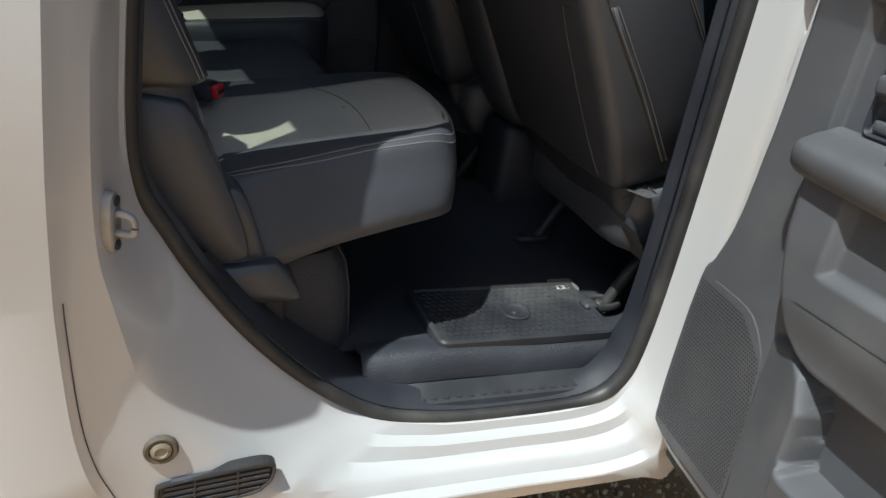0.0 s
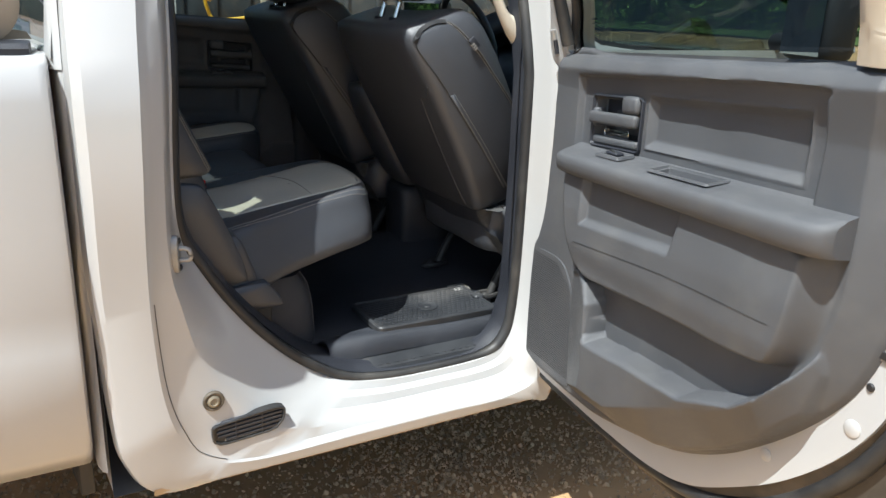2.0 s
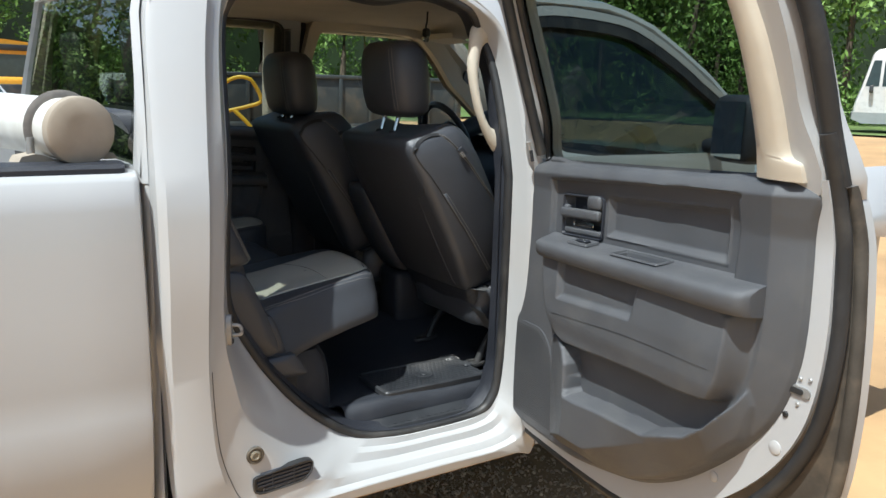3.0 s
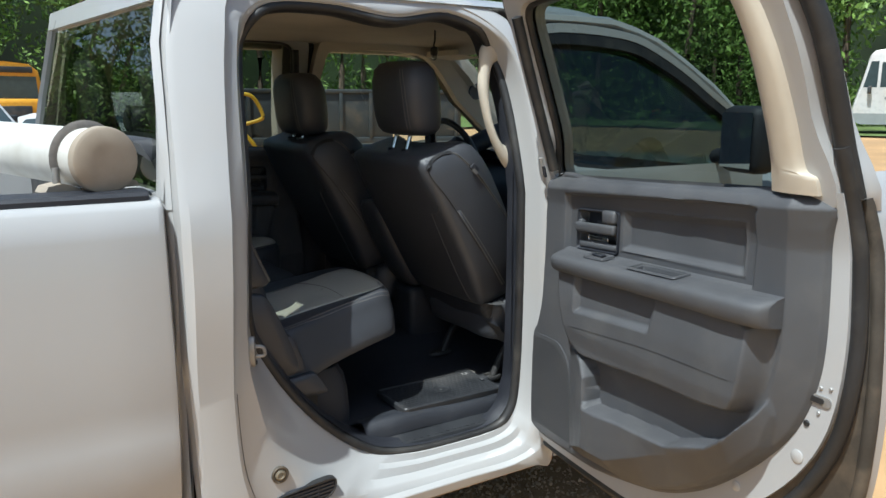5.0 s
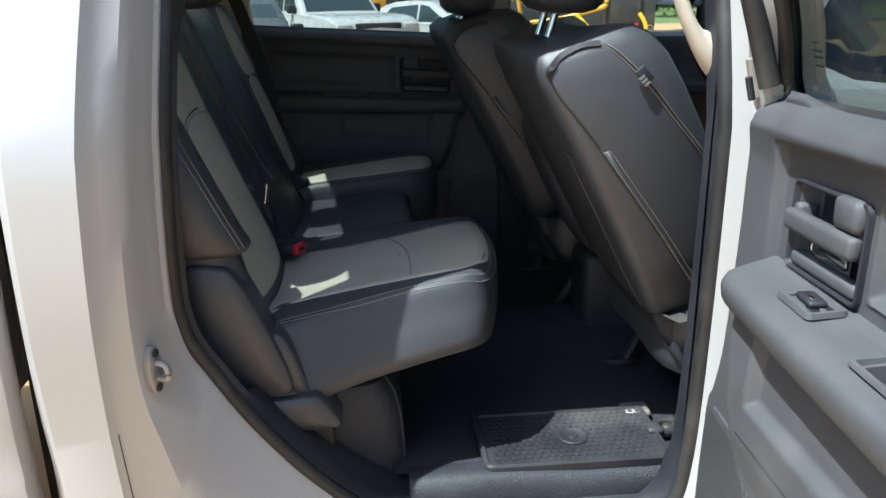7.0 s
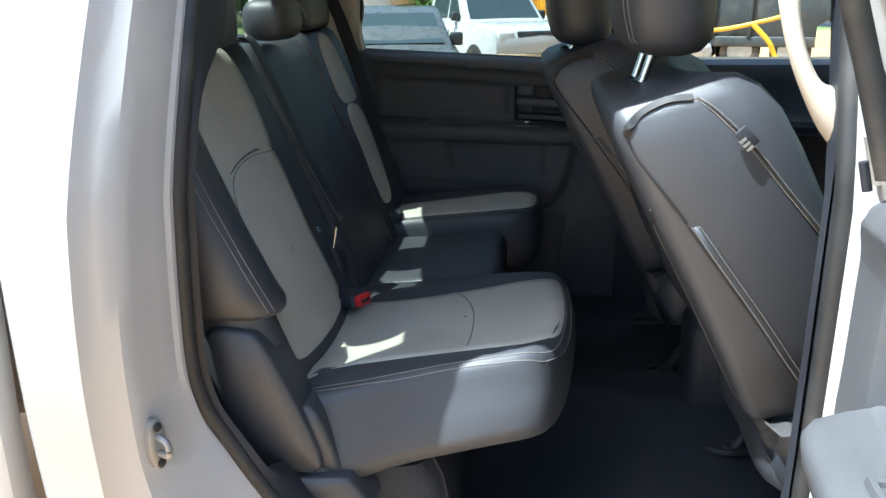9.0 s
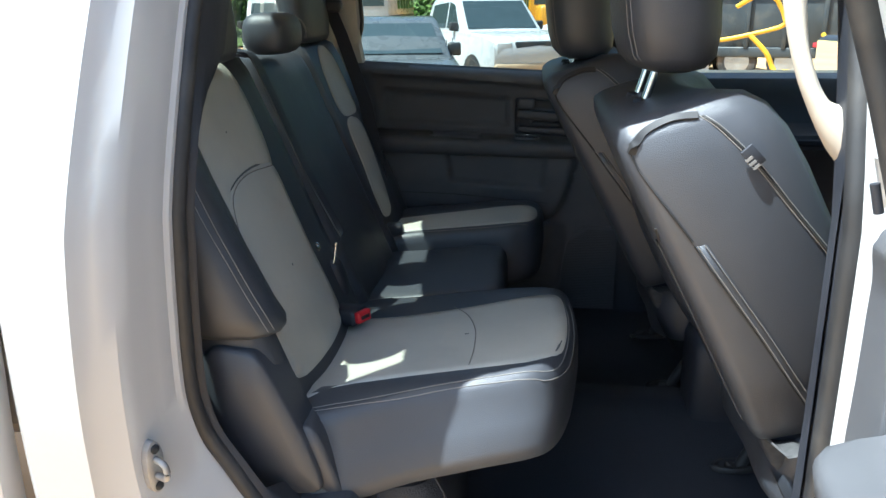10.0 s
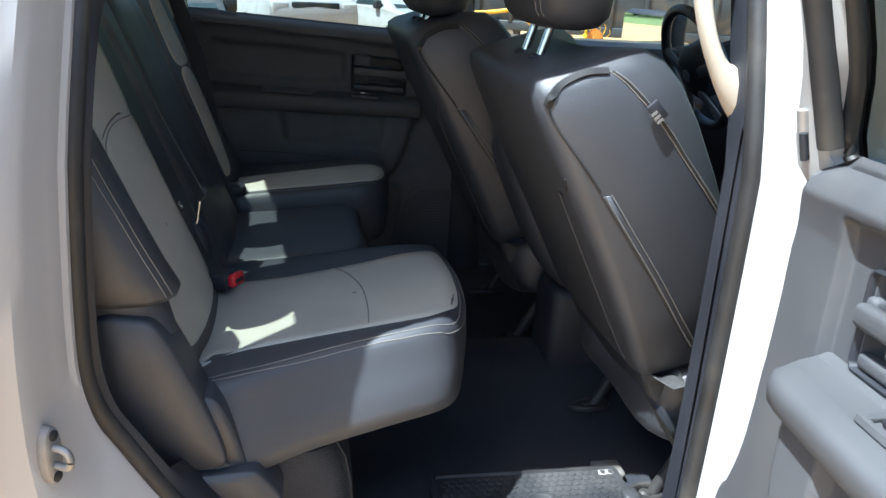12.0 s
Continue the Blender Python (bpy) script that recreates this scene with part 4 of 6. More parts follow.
def backrest(name, y0, y1, mat, top=1.64, depth=.13, bol0=0.0, bol1=0.0):
    """A leaning padded back; bol0 and bol1 push its side bolsters forward."""
    rr = []
    zs = [(.92, .75), (.95, 1), (1.05, 1.0), (1.15, 1.0), (1.3, 1.0), (1.45, .98), (1.55, .96), (top - .05, .95), (top - .015, .84), (top, .5)]
    c, h = (y0 + y1) / 2, (y1 - y0) / 2
    for z, k in zs:
        x = back_x(z)
        low = min(1, max(0, (z - 1.10) / .10)) * min(1, max(0, (top - z) / .25))
        row = []
        for u, w in ((-1, -depth), (-1.0, -.05), (-.985, -.02), (-.93, 0), (-.80, .004), (-.66, -.004), (-.3, .006), (0, .008), (.3, .006), (.66, -.004), (.80, .004), (.93, 0), (.985, -.02), (1.0, -.05), (1, -depth)):
            f = (bol0 if u < -.7 else bol1 if u > .7 else 0) * low * (1 if abs(u) < .98 else .6)
            row.append(Vector((x + (w + f if w > -.1 else w) - (1 - k) * .06, c + u * h * (1 - .12 * (1 - k)), z)))
        rr.append(row)
    return rings(name, rr, mat, bench, "", closed=True, caps=True, sharp=80)


nb = backrest("near_backrest", .285, .90, LEATHER, 1.64, .13, .035, .0)
cb = backrest("centre_backrest", .905, 1.36, LEATHER, 1.615)
fb = backrest("far_backrest", 1.365, 1.77, LEATHER, 1.63)
nbt, cbt, fbt = tree_of(nb), tree_of(cb), tree_of(fb)
BACK = (-1, 0, 0)
ARCH = [(0, .425, 1.34), (0, .47, 1.39), (0, .55, 1.41), (0, .65, 1.412), (0, .748, 1.395)]
upper = [(0, .422, 1.36), (0, .428, 1.50), (0, .445, 1.60), (0, .50, 1.632), (0, .60, 1.637), (0, .70, 1.632), (0, .772, 1.60), (0, .79, 1.50)] + [(0, y, z + .003) for _, y, z in ARCH[::-1]]
lower = [(0, .50, 1.03), (0, .40, 1.04), (0, .392, 1.08), (0, .402, 1.20)] + ARCH + [(0, .748, 1.30), (0, .742, 1.20), (0, .748, 1.12), (0, .735, 1.05), (0, .65, 1.03)]
draped("back_insert_upper", upper, nbt, BACK, .0025, GREY, bench, "grey vinyl back insert")
draped("back_insert_lower", lower, nbt, BACK, .003, GREY, bench, "grey vinyl back insert")
stitched("back_seam", [(0, .43, 1.31), (0, .475, 1.385), (0, .58, 1.408), (0, .74, 1.395)], nbt, BACK, STRAP, bench, .0012, proud=.0035)
far_up = [(0, 1.46, 1.42), (0, 1.47, 1.55), (0, 1.52, 1.61), (0, 1.60, 1.61), (0, 1.65, 1.55), (0, 1.65, 1.42), (0, 1.55, 1.40)]
far_lo = [(0, 1.43, 1.10), (0, 1.45, 1.25), (0, 1.47, 1.38), (0, 1.55, 1.395), (0, 1.62, 1.35), (0, 1.58, 1.22), (0, 1.52, 1.10)]
draped("far_back_upper", far_up, fbt, BACK, .0025, GREY, bench, "grey vinyl back insert")
draped("far_back_lower", far_lo, fbt, BACK, .0025, GREY, bench, "grey vinyl back insert")
# thick outer bolster with a double stitched edge
bol = []
for z, x0, x1, y0 in ((1.165, -.505, -.62, .30), (1.172, -.485, -.64, .283), (1.185, -.480, -.66, .272), (1.22, -.497, -.68, .265), (1.32, -.542, -.72, .262), (1.45, -.600, -.76, .27), (1.55, -.645, -.78, .285), (1.60, -.68, -.78, .31)):
    bol.append([Vector((x0, y0 + .115, z)), Vector((x0 + .012, y0 + .08, z)), Vector((x0 + .012, y0 + .045, z)), Vector((x0 - .004, y0 + .018, z)), Vector((x0 - .03, y0 + .002, z)), Vector(((x0 + x1) / 2, y0 - .006, z)), Vector((x1, y0, z)), Vector((x1, y0 + .115, z))])
outer = rings("outer_bolster", bol, LEATHER, bench, "black leather bolster with pale double stitching", sharp=80)
ot = tree_of(outer)
for d in (0, .012):
    stitched("bolster_stitch", [(0, .291 + d, 1.185), (0, .284 + d, 1.25), (0, .281 + d, 1.35), (0, .288 + d, 1.47), (0, .305 + d, 1.57)], ot, BACK, THREAD, bench, .0009)
# plastic side shield below it, in two pieces
def shield(name, pts, y0, y1, label=""):
    line = [(p[0], p[1]) for p in smooth2(pts, 4)]
    cx, cz = sum(p[0] for p in line) / len(line), sum(p[1] for p in line) / len(line)
    rr = []
    for s, y in ((1.0, y1), (1.0, y0 + .014), (.985, y0 + .004), (.95, y0), (.5, y0 - .004), (.05, y0 - .005)):
        rr.append([Vector((cx + (x - cx) * s, y, cz + (z - cz) * s)) for x, z in line])
    return rings(name, rr, LEATHER, bench, label, sharp=70)


shield("side_shield", [(-.60, 1.145), (-.53, 1.155), (-.495, 1.135), (-.455, 1.055), (-.42, .97), (-.398, .90), (-.41, .872), (-.50, .868), (-.60, .885), (-.62, 1.0)], .268, .36, "dark padded seat side shield")
shield("lower_shield", [(-.60, .868), (-.45, .862), (-.36, .868), (-.335, .855), (-.302, .805), (-.315, .792), (-.40, .79), (-.50, .792), (-.60, .80)], .262, .36, "dark plastic seat foot shield")
shield("hinge_cover", [(-.435, 1.0), (-.405, .985), (-.37, .89), (-.36, .845), (-.385, .842), (-.42, .90), (-.44, .96)], .288, .36)

# headrests, belts and buckles of the bench
def block(name, cx, cy, cz, dx, dy, dz, mat, parent, label="", p=.55, tilt=0.0):
    rr = []
    for k in range(11):
        a = -90 + 18 * k
        s, h = max(.06, math.cos(radians(a))) ** p, math.copysign(abs(math.sin(radians(a))) ** .8, a)
        rr.append([Vector((cx + tilt * h * dz + dx * s * math.copysign(abs(math.cos(t)) ** .6, math.cos(t)), cy + dy * s ** .5 * math.copysign(abs(math.sin(t)) ** .6, math.sin(t)), cz + dz * h)) for t in (2 * math.pi * i / 28 for i in range(28))])
    return rings(name, rr, mat, parent, label, sharp=80)


hr = block("centre_headrest", -.675, 1.02, 1.672, .062, .095, .05, LEATHER, bench, "low black leather headrest")
for cx, cy, z in ((-.70, .57, 1.765), (-.75, 1.55, 1.765)):
    h2 = block("outer_headrest", cx, cy, z, .050, .168, .138, LEATHER, bench, "black leather headrest", p=.32, tilt=-.15)
    tube("headrest_stitch", [(cx + .044 * math.cos(a), cy + .085, z + .08 * math.sin(a)) for a in (math.pi * k / 10 - math.pi / 2 for k in range(11))], .0009, THREAD, bench, sides=5)
for d in (.07, .08):
    tube("headrest_stitch", [(-.675 + .064 * math.cos(a), 1.02 + d, 1.672 + .05 * math.sin(a)) for a in (math.pi * k / 10 - .3 for k in range(9))], .0009, THREAD, bench, sides=5)
tube("strap_loop", curve_through([(-.76, .80, 1.63), (-.765, .80, 1.70), (-.76, .83, 1.725), (-.755, .86, 1.70), (-.75, .86, 1.63)], 5), .008, TRIM_DARK, bench, "black strap loop", 6, flat=.3)
turned("belt_guide", (-.70, .80, 1.636), (.2, 0, 1), ((.045, 0), (.045, .006), (.035, .010), (.02, .006)), TRIM_DARK, bench, "black plastic guide")


def buckle(x, y, z, turn):
    b = thing("seat_belt_buckle", "black seat belt buckle with a red button", "seat belt", "seat belt buckles")
    m = Matrix.Translation((x, y, z)) @ Matrix.Rotation(radians(turn), 4, "Z") @ Matrix.Rotation(radians(-6), 4, "Y")
    box("buckle_body", (-.10, -.029, -.022), (.004, .029, .018), TRIM_DARK, b, "", .010, m)
    box("button", (.0, -.022, -.014), (.016, .022, .013), RED, b, "red release button", .004, m)
    box("button_slot", (.0155, -.014, -.006), (.018, .014, .003), RUBBER, b, "", .001, m)
    return b


buckle(-.415, .722, 1.045, -28)
bk = thing("seat_belt_buckle", "black seat belt buckle lying at the seat joint", "seat belt", "seat belt buckles")
box("buckle_body", (-.07, -.03, -.018), (.03, .03, .018), TRIM_DARK, bk, "", .01, Matrix.Translation((-.46, 1.44, 1.05)) @ Matrix.Rotation(radians(10), 4, "Z"))
belt = thing("centre_seat_belt", "black webbing belt with a steel latch tongue", "seat belt")
lap = [(-.53, .915, 1.19), (-.50, .912, 1.15), (-.485, .91, 1.10), (-.49, .92, 1.03)]
rings("webbing", [[Vector((x, y - .022, z)), Vector((x + .006, y, z)), Vector((x, y + .022, z)), Vector((x - .006, y, z))] for x, y, z in curve_through(lap, 4)], TRIM_DARK, belt)
part("latch_tongue", *slab([Vector((-.475, .885, 1.19)), Vector((-.455, .885, 1.215)), Vector((-.45, .925, 1.22)), Vector((-.462, .945, 1.21)), Vector((-.478, .925, 1.19))], .005, (.5, -.5, .5)), CHROME, belt, "bright steel tongue", smooth=False)
tube("tongue_edge", [(-.478, .89, 1.19), (-.484, .888, 1.15), (-.492, .885, 1.12)], .004, CHROME, belt)
block("belt_cover", -.487, .905, 1.085, .028, .03, .06, TRIM_DARK, belt, "black plastic cover", tilt=-.2)
turned("belt_bolt", (-.520, .86, 1.185), (1, -.3, .3), ((.012, 0), (.012, .006), (.006, .010)), CHROME, belt, "bright round bolt")
for ob in belt.children:
    ob.location = (-.012, -.066, 0)
shoulder = [(-.695, .79, 1.642), (-.668, .80, 1.625), (-.62, .815, 1.50), (-.575, .825, 1.38), (-.525, .835, 1.27), (-.497, .84, 1.21)]
rings("shoulder_webbing", [[Vector((x + a, y + b, z)) for a, b in ((.020, -.023), (.022, 0), (.020, .023), (.017, .023), (.019, 0), (.017, -.023))] for x, y, z in curve_through(shoulder, 4)], TRIM_DARK, belt, "black webbing along the backrest")
far_belt = thing("shoulder_belt", "black shoulder belt hanging from the far rear pillar", "seat belt")
rings("webbing", [[Vector((x - .024, y, z)), Vector((x + .024, y - .01, z)), Vector((x + .024, y - .013, z)), Vector((x - .024, y - .003, z))] for x, y, z in ((-.70, 1.70, 1.735), (-.665, 1.70, 1.65), (-.62, 1.695, 1.52), (-.585, 1.685, 1.42), (-.56, 1.665, 1.30), (-.53, 1.64, 1.15))], TRIM_DARK, far_belt)
box("anchor", (-.735, 1.665, 1.715), (-.655, 1.715, 1.755), TRIM_DARK, far_belt, "black belt anchor", .012, Matrix.Identity(4))
# ---- front seats ----
front = thing("front_seat", "black leather front seat with pale stitching, adjustable headrest", "seat", "front seats")
BACK_STATIONS = ((.965, .395, .185, .232), (.972, .390, .195, .242), (1.0, .372, .21, .252), (1.1, .322, .23, .266), (1.2, .270, .24, .273), (1.3, .216, .245, .277), (1.40, .163, .245, .277), (1.465, .130, .24, .270), (1.508, .110, .225, .262), (1.535, .107, .195, .248), (1.549, .122, .15, .225), (1.555, .15, .09, .18))


def seat_section(z, xr, dep, hw, cy):
    row = []
    for a, b in ((-.86, .012), (-.5, -.004), (0, -.012), (.5, -.004), (.86, .012), (.965, .05), (1.0, .13), (1.01, .5), (1.0, .82), (.96, 1.0), (.86, 1.06), (.70, .98), (.4, .86), (0, .82), (-.4, .86), (-.70, .98), (-.86, 1.06), (-.96, 1.0), (-1.0, .82), (-1.01, .5), (-1.0, .13), (-.965, .05)):
        row.append(Vector((xr + b * dep, cy + a * hw * 1.085, z + b * dep * .32)))
    return row


CY = .625
fbk = rings("backrest", [seat_section(*s, CY) for s in BACK_STATIONS], LEATHER, front, "black leather backrest", sharp=80)
fbt2 = tree_of(fbk)
IN = (0, 1, 0)
FW = (1, 0, 0)
# lower cloth cover below the leather, with a felt cuff at its side
lower_cover = rings("lower_cover", [seat_section(*st, CY) for st in ((.80, .50, .11, .19), (.83, .475, .14, .215), (.90, .435, .16, .228), (.968, .40, .175, .230), (.975, .42, .13, .20))], TRIM_DARK, front, "dark cloth cover below the leather", sharp=80)
lct = tree_of(lower_cover)
draped("felt_cuff", [(.412, .3, .972), (.475, .3, .985), (.492, .3, .90), (.497, .3, .815), (.478, .3, .82), (.448, .3, .87), (.425, .3, .925)], lct, IN, .004, FELT, front, "grey felt cuff", smoothed=True, per=3)
# seams: along the back corner, a stitched tape, along the front edge; a dark band round the top of the side panel
stitched("corner_seam", [(.136, .3, 1.503), (.149, .3, 1.475), (.194, .3, 1.418), (.241, .3, 1.36)], fbt2, IN, RUBBER, front, .0022)
tape = [(.246, 1.353), (.304, 1.276), (.37, 1.189), (.426, 1.111), (.475, 1.045)]
draped("stitched_tape", [(x, .3, z) for x, z in tape] + [(x + .017, .3, z + .005) for x, z in reversed(tape)], fbt2, IN, .0022, LEATHER, front, "stitched tape along the side", steps=3, smoothed=False)
stitched("tape_edge", [(x - .002, .3, z) for x, z in tape], fbt2, IN, RUBBER, front, .0016)
for d in (.003, .014):
    stitched("side_stitch", [(x + d, .3, z + d * .3) for x, z in tape], fbt2, IN, THREAD, front, .0009, proud=.0032)
band_line = [(.136, 1.503), (.142, 1.519), (.159, 1.538), (.198, 1.557), (.237, 1.562)]
stitched("dark_band", [(x, .3, z) for x, z in band_line], fbt2, IN, RUBBER, front, .010, proud=-.005)
for d in (.0, .010):
    stitched("front_stitch", [(.238 + d, .3, 1.565), (.268 + d, .3, 1.545), (.327 + d, .3, 1.490), (.388 + d, .3, 1.420), (.465 + d, .3, 1.335), (.54 + d, .3, 1.245)], fbt2, IN, THREAD, front, .0009)
stitched("front_seam", [(.243, .3, 1.565), (.273, .3, 1.545), (.332, .3, 1.490), (.393, .3, 1.420), (.470, .3, 1.335), (.545, .3, 1.245)], fbt2, IN, RUBBER, front, .0022)
stitched("cross_seam", [(0, .352, 1.375), (0, .362, 1.352), (0, .385, 1.338), (0, .415, 1.336)], fbt2, FW, RUBBER, front, .002)
stitched("rear_seam", [(0, .415, 1.336), (0, .43, 1.25), (0, .44, 1.10), (0, .43, .98)], fbt2, FW, TRIM, front, .0012)
box("tag", (0, -.004, 0), (.035, .004, .022), TRIM_DARK, front, "small black cloth tag", .001, Matrix.Translation((.300, .318, 1.510)) @ Matrix.Rotation(radians(45), 4, "Y"))
for i in range(3):
    box("tag_bar", (0, -.0048, 0), (.005, .0048, .012), THREAD, front, "", 0, Matrix.Translation((.308 + .006 * i, .318, 1.499 - .006 * i)) @ Matrix.Rotation(radians(45), 4, "Y"))
hrr = []
for z, k in ((1.617, .40), (1.625, .70), (1.645, .90), (1.69, 1.0), (1.76, 1.02), (1.82, .98), (1.86, .86), (1.885, .62), (1.893, .3)):
    xc = .215 - .10 * (z - 1.7)
    hrr.append([Vector((xc + .092 * k * math.copysign(abs(math.cos(a)) ** .75, math.cos(a)), CY + .162 * k ** .45 * math.copysign(abs(math.sin(a)) ** .6, math.sin(a)), z)) for a in (2 * math.pi * i / 32 for i in range(32))])
fh = rings("headrest", hrr, LEATHER, front, "black leather headrest with two stitched seams", sharp=80)
fht = tree_of(fh)
for d in (0, .012):
    stitched("headrest_stitch", [(0, .50 + d, 1.64), (0, .495 + d, 1.70), (0, .50 + d, 1.80), (0, .515 + d, 1.86)], fht, FW, THREAD, front, .0008)
for dy in (-.052, .052):
    tube("headrest_post", [(.178, CY + dy, 1.545), (.205, CY + dy, 1.64)], .0085, CHROME, front, "chrome post", 10)
    turned("post_guide", (.180, CY + dy, 1.556), (.28, 0, 1), ((.02, -.01), (.02, .006), (.012, .010)), TRIM_DARK, front)
SEAT_C = [(.46, .36), (.44, .60), (.46, .85), (.70, .87), (.95, .85), (.97, .60), (.95, .36), (.70, .34)]
cushion("seat_cushion", SEAT_C, lambda x, y: 1.0 + .06 * (x - .7), lambda x, y: .17, LEATHER, front, "black leather seat cushion", puff=.01)
# frame under the cushion, legs and feet
box("seat_frame", (.60, CY - .21, .76), (.95, CY + .21, .86), RUBBER, front, "black seat frame", .02)
for dy in (-.19, .19):
    tube("seat_leg", curve_through([(.505, CY + dy, .628), (.515, CY + dy, .66), (.56, CY + dy, .74), (.62, CY + dy, .80)], 4), .015, RUBBER, front, "black steel seat leg", 8)
    tube("leg_foot", curve_through([(.44, CY + dy, .632), (.47, CY + dy - .022, .638), (.51, CY + dy - .022, .640), (.545, CY + dy, .638), (.51, CY + dy + .022, .640), (.47, CY + dy + .022, .638)], 3, True), .009, RUBBER, front, "", 6, True)
    turned("leg_bolt", (.485, CY + dy, .63), (0, 0, 1), ((.014, 0), (.014, .012), (.008, .016)), RUBBER, front, sides=8)
driver = copy_thing(front, pose(-.105, .775, .012))
for ob in driver.children:
    if ob.name.startswith("headrest"):
        ob.matrix_basis = Matrix.Translation((-.006, 0, -.040)) @ ob.matrix_basis

# floor mat with a raised tread
mat_ob = thing("floor_mat", "dusty black rubber floor mat with a raised tread", "floor mat")
mat_line = [(x, y) for x, y in rounded(.012, .298, .452, .532, .02)]
rings("mat_sheet", [[Vector((x, y, z)) for x, y in o] for o, z in ((mat_line, .628), (mat_line, .645), (inset(mat_line, .004), .650), (inset(mat_line, .010), .650), (inset(mat_line, .013), .644), (inset(mat_line, .02), .643), ([(.23, .415)] * len(mat_line), .643))], MAT, mat_ob, caps=False, sharp=35)
nubs = []
for r in range(12):
    for c in range(22):
        x, y = .04 + c * .0183 + (r % 2) * .009, .320 + r * .0175
        if (x - .24) ** 2 + (y - .41) ** 2 > .0016 and x < .44:
            nubs.append(disc_mesh((x, y, .642), (0, 0, 1), ((.0088, 0), (.0082, .0026), (.006, .0032)), 6))
tagged(part("mat_tread", *joined(nubs), MAT, mat_ob), kind="stuff")
turned("mat_mark", (.24, .41, .643), (0, 0, 1), ((.036, 0), (.036, .003), (.032, .005), (.028, .003), (.012, .003), (.010, .006)), MAT, mat_ob, "round raised mark", 28)
box("seat_rail_bracket", (.40, .50, .628), (.47, .56, .645), STEEL, floor, "dusty steel bracket", .008)
# kick shield beside the mat
box("belt_anchor", (.425, .40, .64), (.465, .44, .655), MAT, floor, "dusty floor anchor", .008)
kick = curve_through([(-.50, .29, 0), (-.40, .315, 0), (-.28, .335, 0), (-.20, .352, 0), (-.168, .385, 0), (-.158, .45, 0), (-.16, .9, 0)], 5)
rings("bench_foot_cover", [[Vector((p.x - .03 * k, p.y + .01 * k, z)) for p in kick] for z, k in ((.60, 0), (.66, .1), (.74, .3), (.80, .7), (.835, 1.4), (.845, 2.6))], VINYL, bench, "dark moulded cover under the bench", closed=False, caps=False)
tube("pull_loop", curve_through([(-.675, .625, 1.645), (-.672, .62, 1.675), (-.668, .64, 1.70), (-.668, .665, 1.70), (-.672, .685, 1.65)], 4), .006, RUBBER, bench, "black pull loop", 6, flat=.6)

# ---- front of the cab ----
# far front door: trim, armrest, handle, glass
fd = thing("far_front_door", "driver's door, shut, dark inner panel under a clear window", "vehicle door")


def fp(u, w, z):
    return Vector((.400 + u, 1.925 + w - lean(z), z))


rings("trim_panel", [[fp(u, w, z) for u in (0, .2, .5, .8, 1.08)] for w, z in ((.0, .62), (-.01, .80), (.0, 1.0), (-.03, 1.12), (-.05, 1.22), (-.09, 1.25), (-.09, 1.30), (-.02, 1.315), (.0, 1.33), (.0, 1.40), (-.015, 1.42), (-.02, 1.46), (-.01, 1.485), (.05, 1.50))], TRIM, fd, "dark inner panel with a long armrest", closed=False, caps=False, sharp=45)
rings("pull_strip", [[fp(u, w, z) for w, z in ((-.092, 1.262), (-.098, 1.268), (-.098, 1.282), (-.092, 1.288))] for u in (.05, .3, .75)], TRIM_DARK, fd)
rings("door_skin", [[Vector((x, far_y(z) + .0, z)) for x in (.50, 1.0, 1.62)] for z in (.45, .9, 1.3, 1.50)], WHITE, fd, closed=False, caps=False)
WF = [(-.03, 1.50), (1.10, 1.485), (.86, 1.74), (.66, 1.93), (.50, 1.995), (.06, 1.995), (-.01, 1.93), (-.03, 1.7)]
WFO = [(-.08, 1.47), (1.22, 1.455), (.92, 1.78), (.70, 1.99), (.50, 2.05), (.0, 2.05), (-.07, 1.94), (-.08, 1.7)]
part("front_glass", [fp(u, .07, z) for u, z in smooth2(WF, 3)], [tuple(range(24))], CLEAR, fd, "clear side window", smooth=False)
rings("window_frame", [[fp(u, w, z) for u, z in smooth2(o, 3)] for o, w in ((WF, .05), (WF, .0), (WFO, -.01), (WFO, .12), (WF, .10))], BEIGE, fd, "beige window frame", caps=False)
mir = thing("far_side_mirror", "black side mirror on the driver's door", "mirror")
mm = Matrix.Translation((1.06, 2.06, 1.53)) @ Matrix.Rotation(radians(18), 4, "Z") @ Matrix.Scale(.88, 4)
box("mirror_shell", (0, -.165, -.115), (.10, .165, .10), TRIM_DARK, mir, "black mirror shell", .03, mm)
part("mirror_glass", [mm @ Vector(p) for p in ((-.004, -.145, -.095), (-.004, .145, -.095), (-.004, .145, .08), (-.004, -.145, .08))], [(0, 1, 2, 3)], MIRROR, mir, "mirror glass", smooth=False)
tube("mirror_arm", [(1.16, 1.90, 1.47), (1.12, 2.0, 1.48)], .03, TRIM_DARK, mir)
